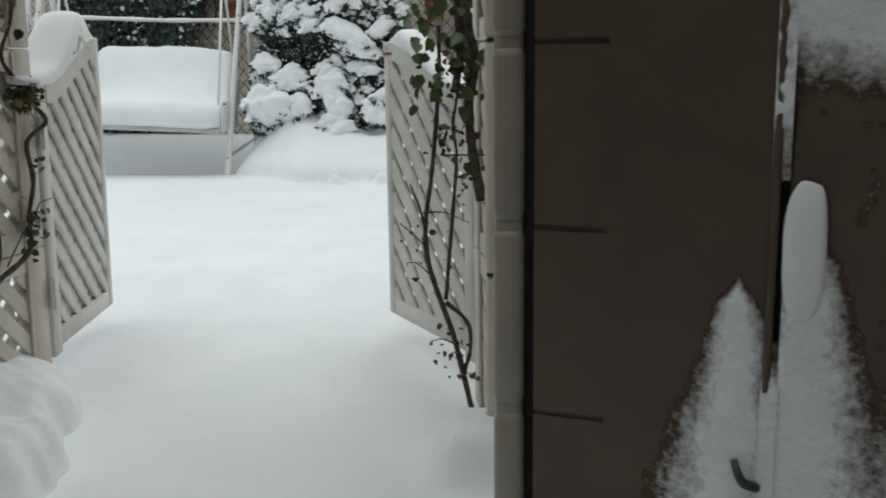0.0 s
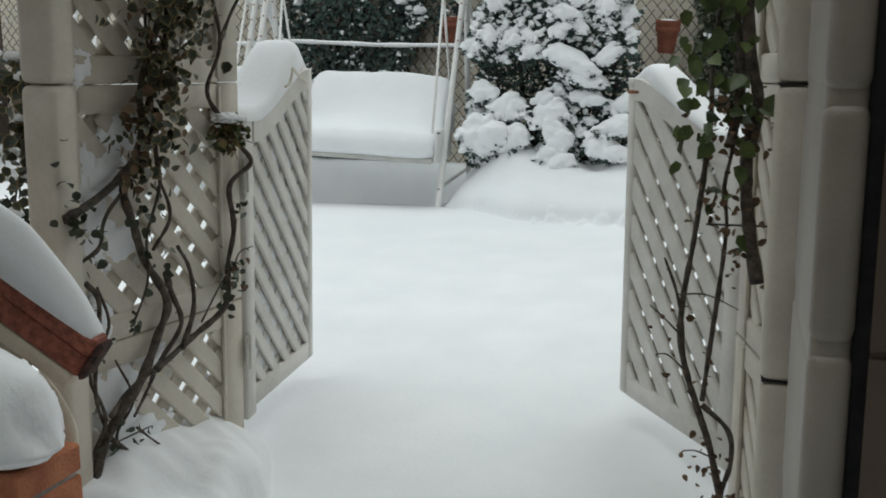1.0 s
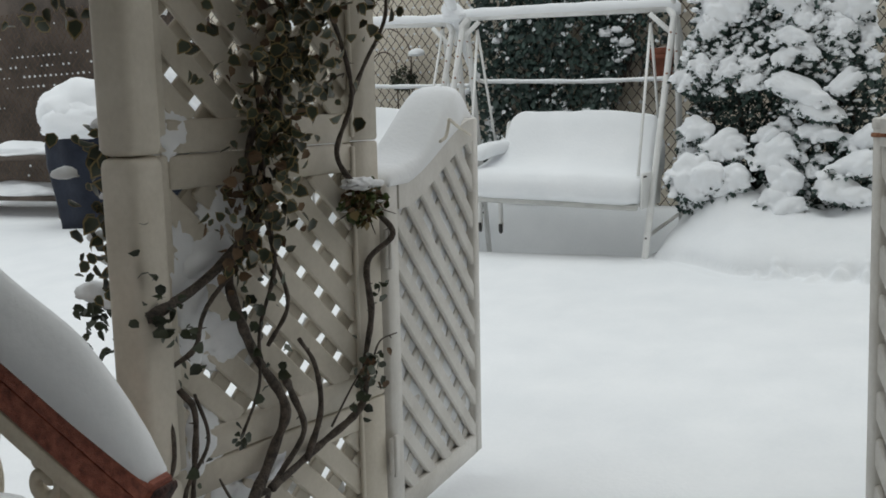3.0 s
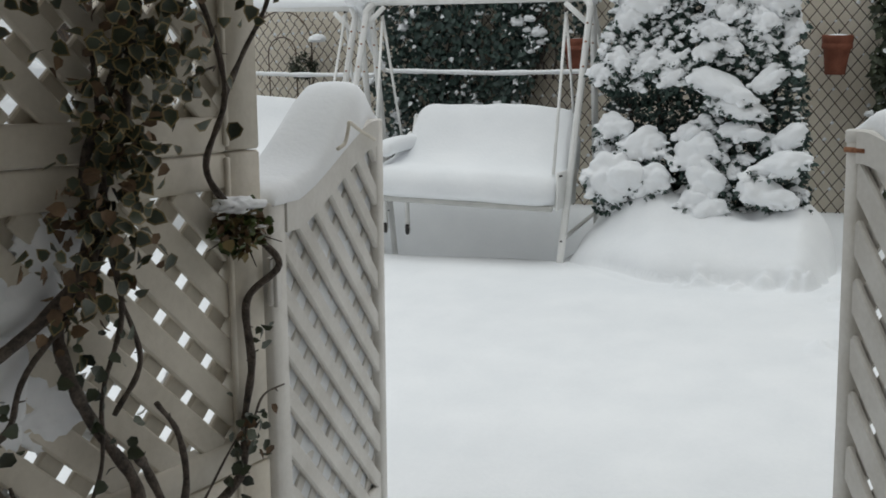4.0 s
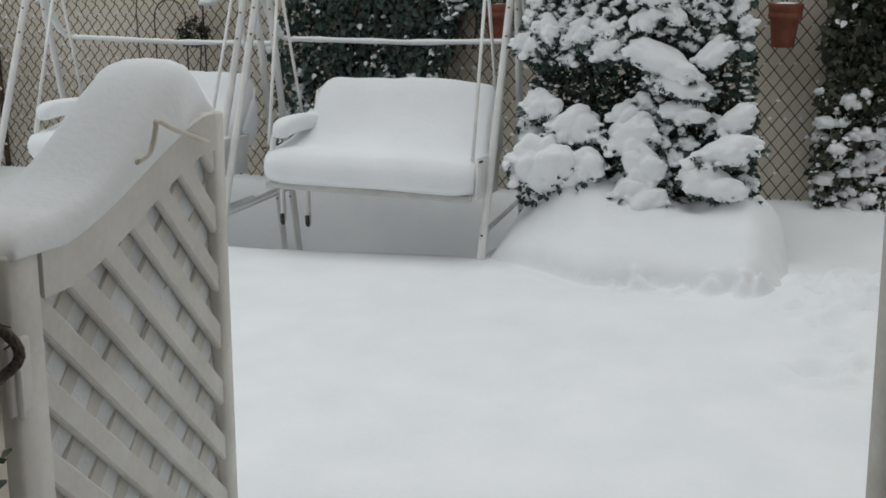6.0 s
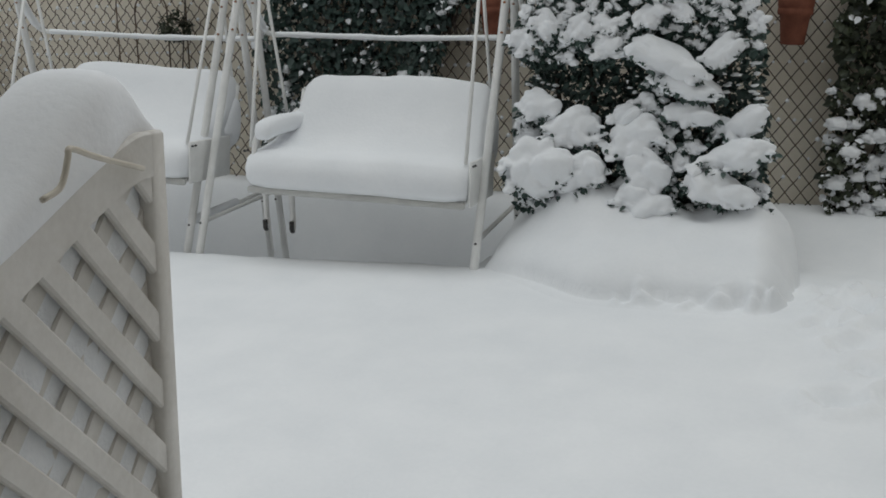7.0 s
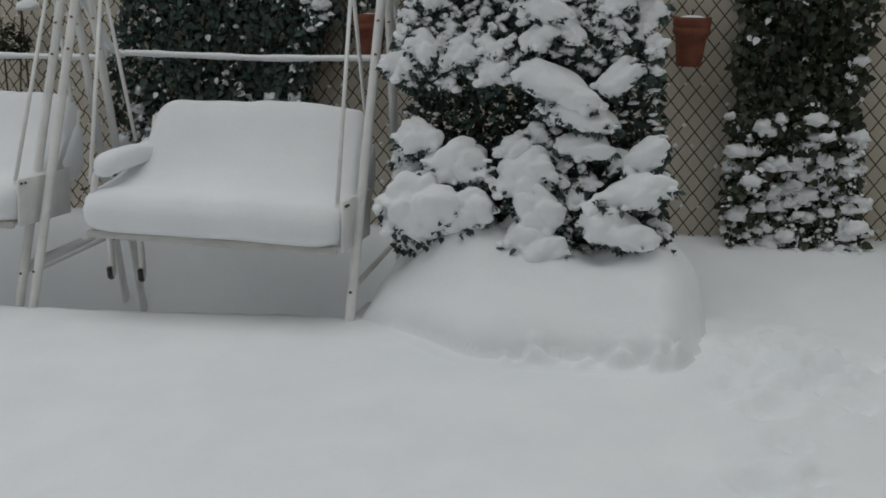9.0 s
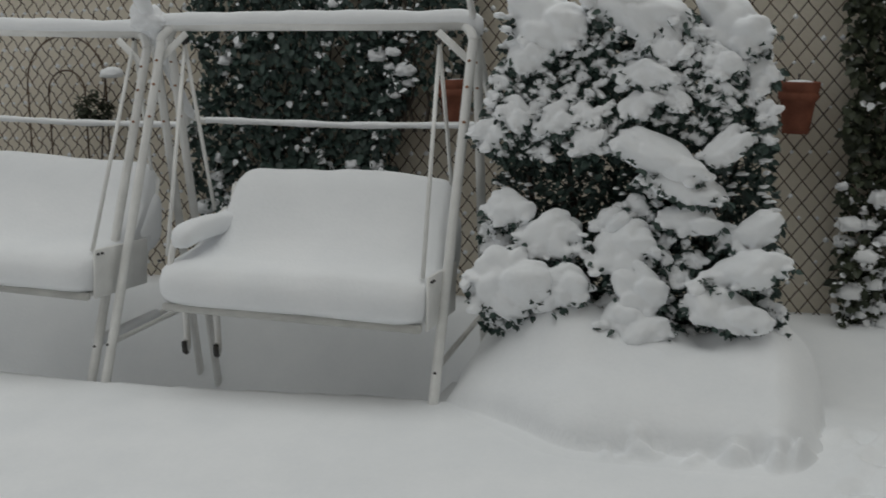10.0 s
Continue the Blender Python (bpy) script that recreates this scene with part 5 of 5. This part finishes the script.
for k in range(4):
    s0 = 0.24 + 0.36 * k
    top = RISE * s0 - Vector((0, 0, 0.075))
    scroll(s0 + 0.06, 0.17, 0.045, 1.3, 1.2, 1)
    scroll(s0 + 0.26, 0.19, 0.085, 1.4, 2.6, -1)
    part("baluster", tube([top - Vector((0, 0, 0.80)), top], 0.016, sides=8), CREAM, rail)
    part("collar", box(0.034, 0.034, 0.04, tuple(top - Vector((0, 0, 0.12))), 0.005), CREAM, rail)
    part("curl", tube(smooth_line([top - Vector((0, 0, 0.11)), top - FLAT * 0.07 - Vector((0, 0, 0.15)), top - FLAT * 0.12 - Vector((0, 0, 0.25)), top - FLAT * 0.11 - Vector((0, 0, 0.34))], 5), 0.015, sides=8), CREAM, rail)
rings = []
for i in range(46):
    u = i / 45
    end = min(1.0, (u + 0.004) / 0.12) ** 0.45
    fat = 0.150 * end * (1 + 0.08 * noise.noise(Vector((u * 7, 3, 0))))
    p = Vector((-1.378, 3.085, 0.512)) + RISE * (0.015 + 1.6 * u) + ABOVE * 0.030
    rings.append([p + ACROSS * (0.040 * (0.6 + 0.4 * end) * math.cos(a)) + Vector((0, 0, fat * max(0.0, math.sin(a)) ** 0.8 + 0.003 * min(0.0, math.sin(a)))) for a in [2 * math.pi * k / 18 for k in range(18)]])
tagged(part("snow_ridge", loft(rings), SNOW), "thick rounded snow along the handrail", "snow")

pier = thing("brick_pier", "orange brick pier at the foot of the stairs", "pier", (-1.475, 2.84, 0))
part("core", box(0.290, 0.180, 0.66, (0, 0, 0.018), 0.004), MORTAR, pier)
brick_long, brick_end = mesh_of(box(0.148, 0.196, 0.060, bevel=0.005), "brick", BRICK, False), mesh_of(box(0.304, 0.196, 0.060, bevel=0.005), "brick", BRICK, False)
for c in range(9):
    z = 0.332 - 0.070 * c
    for x in ((-0.078, 0.078) if c % 2 else (0.0,)):
        ob = part("brick", brick_long if c % 2 else brick_end, None, pier)
        ob.location = (x, 0, z)
tagged(part("snow_heap", blob((-1.47, 2.81, 0.40), (0.185, 0.150, 0.19), 4, 0.14, 1.5, seed=6, flat=0.25), SNOW), "dome of snow on the brick pier", "snow")
steps = thing("stair", "concrete stair buried in snow", "stair", (-1.80, 2.60, 0))
for k in range(4):
    part("step", box(0.30, 0.80, 0.30 + 0.17 * k, (-0.30 * k, 0, -0.10 + 0.085 * k), 0.01), STONE, steps)
    part("snow_cap", blob((-0.30 * k, 0, 0.06 + 0.17 * k), (0.20, 0.42, 0.11), 3, 0.1, seed=k, flat=0.4), SNOW, steps)


# ---- covered grill in the far corner ----
grill = thing("covered_grill", "barbecue grill under a navy vinyl cover with snow on top", "grill", (-7.50, 8.75, 0.20), 38.0)
rings = []
for i, (z, w, d) in enumerate(((-0.1, 0.62, 0.33), (0.05, 0.64, 0.34), (0.35, 0.655, 0.36), (0.60, 0.70, 0.40), (0.80, 0.71, 0.41), (0.98, 0.66, 0.37), (1.06, 0.52, 0.28), (1.09, 0.2, 0.1))):
    ring = []
    for k in range(48):
        a = 2 * math.pi * k / 48
        c, s = math.cos(a), math.sin(a)
        fold = 1 + 0.035 * math.sin(a * 9 + z) * (1 - 0.6 * ease(0.6, 1.0, z)) + 0.03 * noise.noise(Vector((c * 3, s * 3, z * 4)))
        ring.append((w * fold * math.copysign(abs(c) ** 0.55, c), d * fold * math.copysign(abs(s) ** 0.55, s), z + 0.02 * math.sin(a * 5) * (1 if i == 0 else 0.3)))
    rings.append(ring)
part("cover", loft(rings), COVER, grill)
for i, (x, y, z, sx, sy, sz) in enumerate(((-0.35, 0, 1.04, 0.42, 0.42, 0.36), (0.25, 0.02, 1.03, 0.54, 0.43, 0.36), (-0.32, -0.28, 0.94, 0.38, 0.20, 0.24), (0.35, -0.28, 0.92, 0.42, 0.20, 0.26), (0.0, -0.1, 1.30, 0.20, 0.14, 0.09))):
    part("snow_clump", blob((x, y, z), (sx, sy, sz), 4, 0.2, 1.7, seed=i * 3, flat=0.5), SNOW, grill)
for x0, low, wide in ((0.06, 0.12, 0.040), (0.17, 0.45, 0.024)):
    g = Geo()
    z, i = 0.86, 0
    while z > low:
        k = wide * rng.uniform(0.5, 1.1)
        blob((x0 + 0.05 * noise.noise(Vector((z * 5, x0 * 30, 0))) + rng.uniform(-0.012, 0.012), -0.40 + 0.05 * ease(0.5, 0.2, z), z), (k * 0.8, 0.02, k), 2, 0.5, 2, seed=i, g=g)
        z -= k * (0.9 if rng.random() < 0.8 else 2.2)
        i += 1
    part("snow_streak", g, SNOW_ROUGH, grill)
ledge = thing("bench_shelf", "low dark garden shelf loaded with snow", "shelf", (-9.3, 8.95, 0))
for z in (0.42, 0.85):
    part("board", box(1.6, 0.4, 0.05, (0, 0, z), 0.006), BOARD_DARK, ledge)
    part("snow_cap", blob((0, 0, z + 0.03), (0.80, 0.21, 0.13), 4, 0.25, 2.2, seed=z * 9, flat=0.1), SNOW, ledge)
for x in (-0.75, 0.75):
    part("upright", box(0.07, 0.36, 1.0, (x, 0, 0.38), 0.006), BOARD_DARK, ledge)
bough = thing("snowy_bough", "bare bent branch thickly coated with snow", "branch", (-7.0, 8.7, 0))
path = smooth_line([(0.6, 0.3, 0.0), (0.55, 0.25, 0.9), (0.25, 0.1, 1.45), (-0.15, 0, 1.75), (-0.45, -0.05, 2.05), (-0.35, -0.05, 2.12), (0.1, 0.1, 2.15)], 8)
part("wood", tube(path, 0.05, 0.025, 8, rough=0.2), STEM, bough)
part("snow_coat", tube([p + Vector((0, 0, 0.045)) for p in path[12:]], 0.085, 0.055, 10, rough=0.3), SNOW, bough)
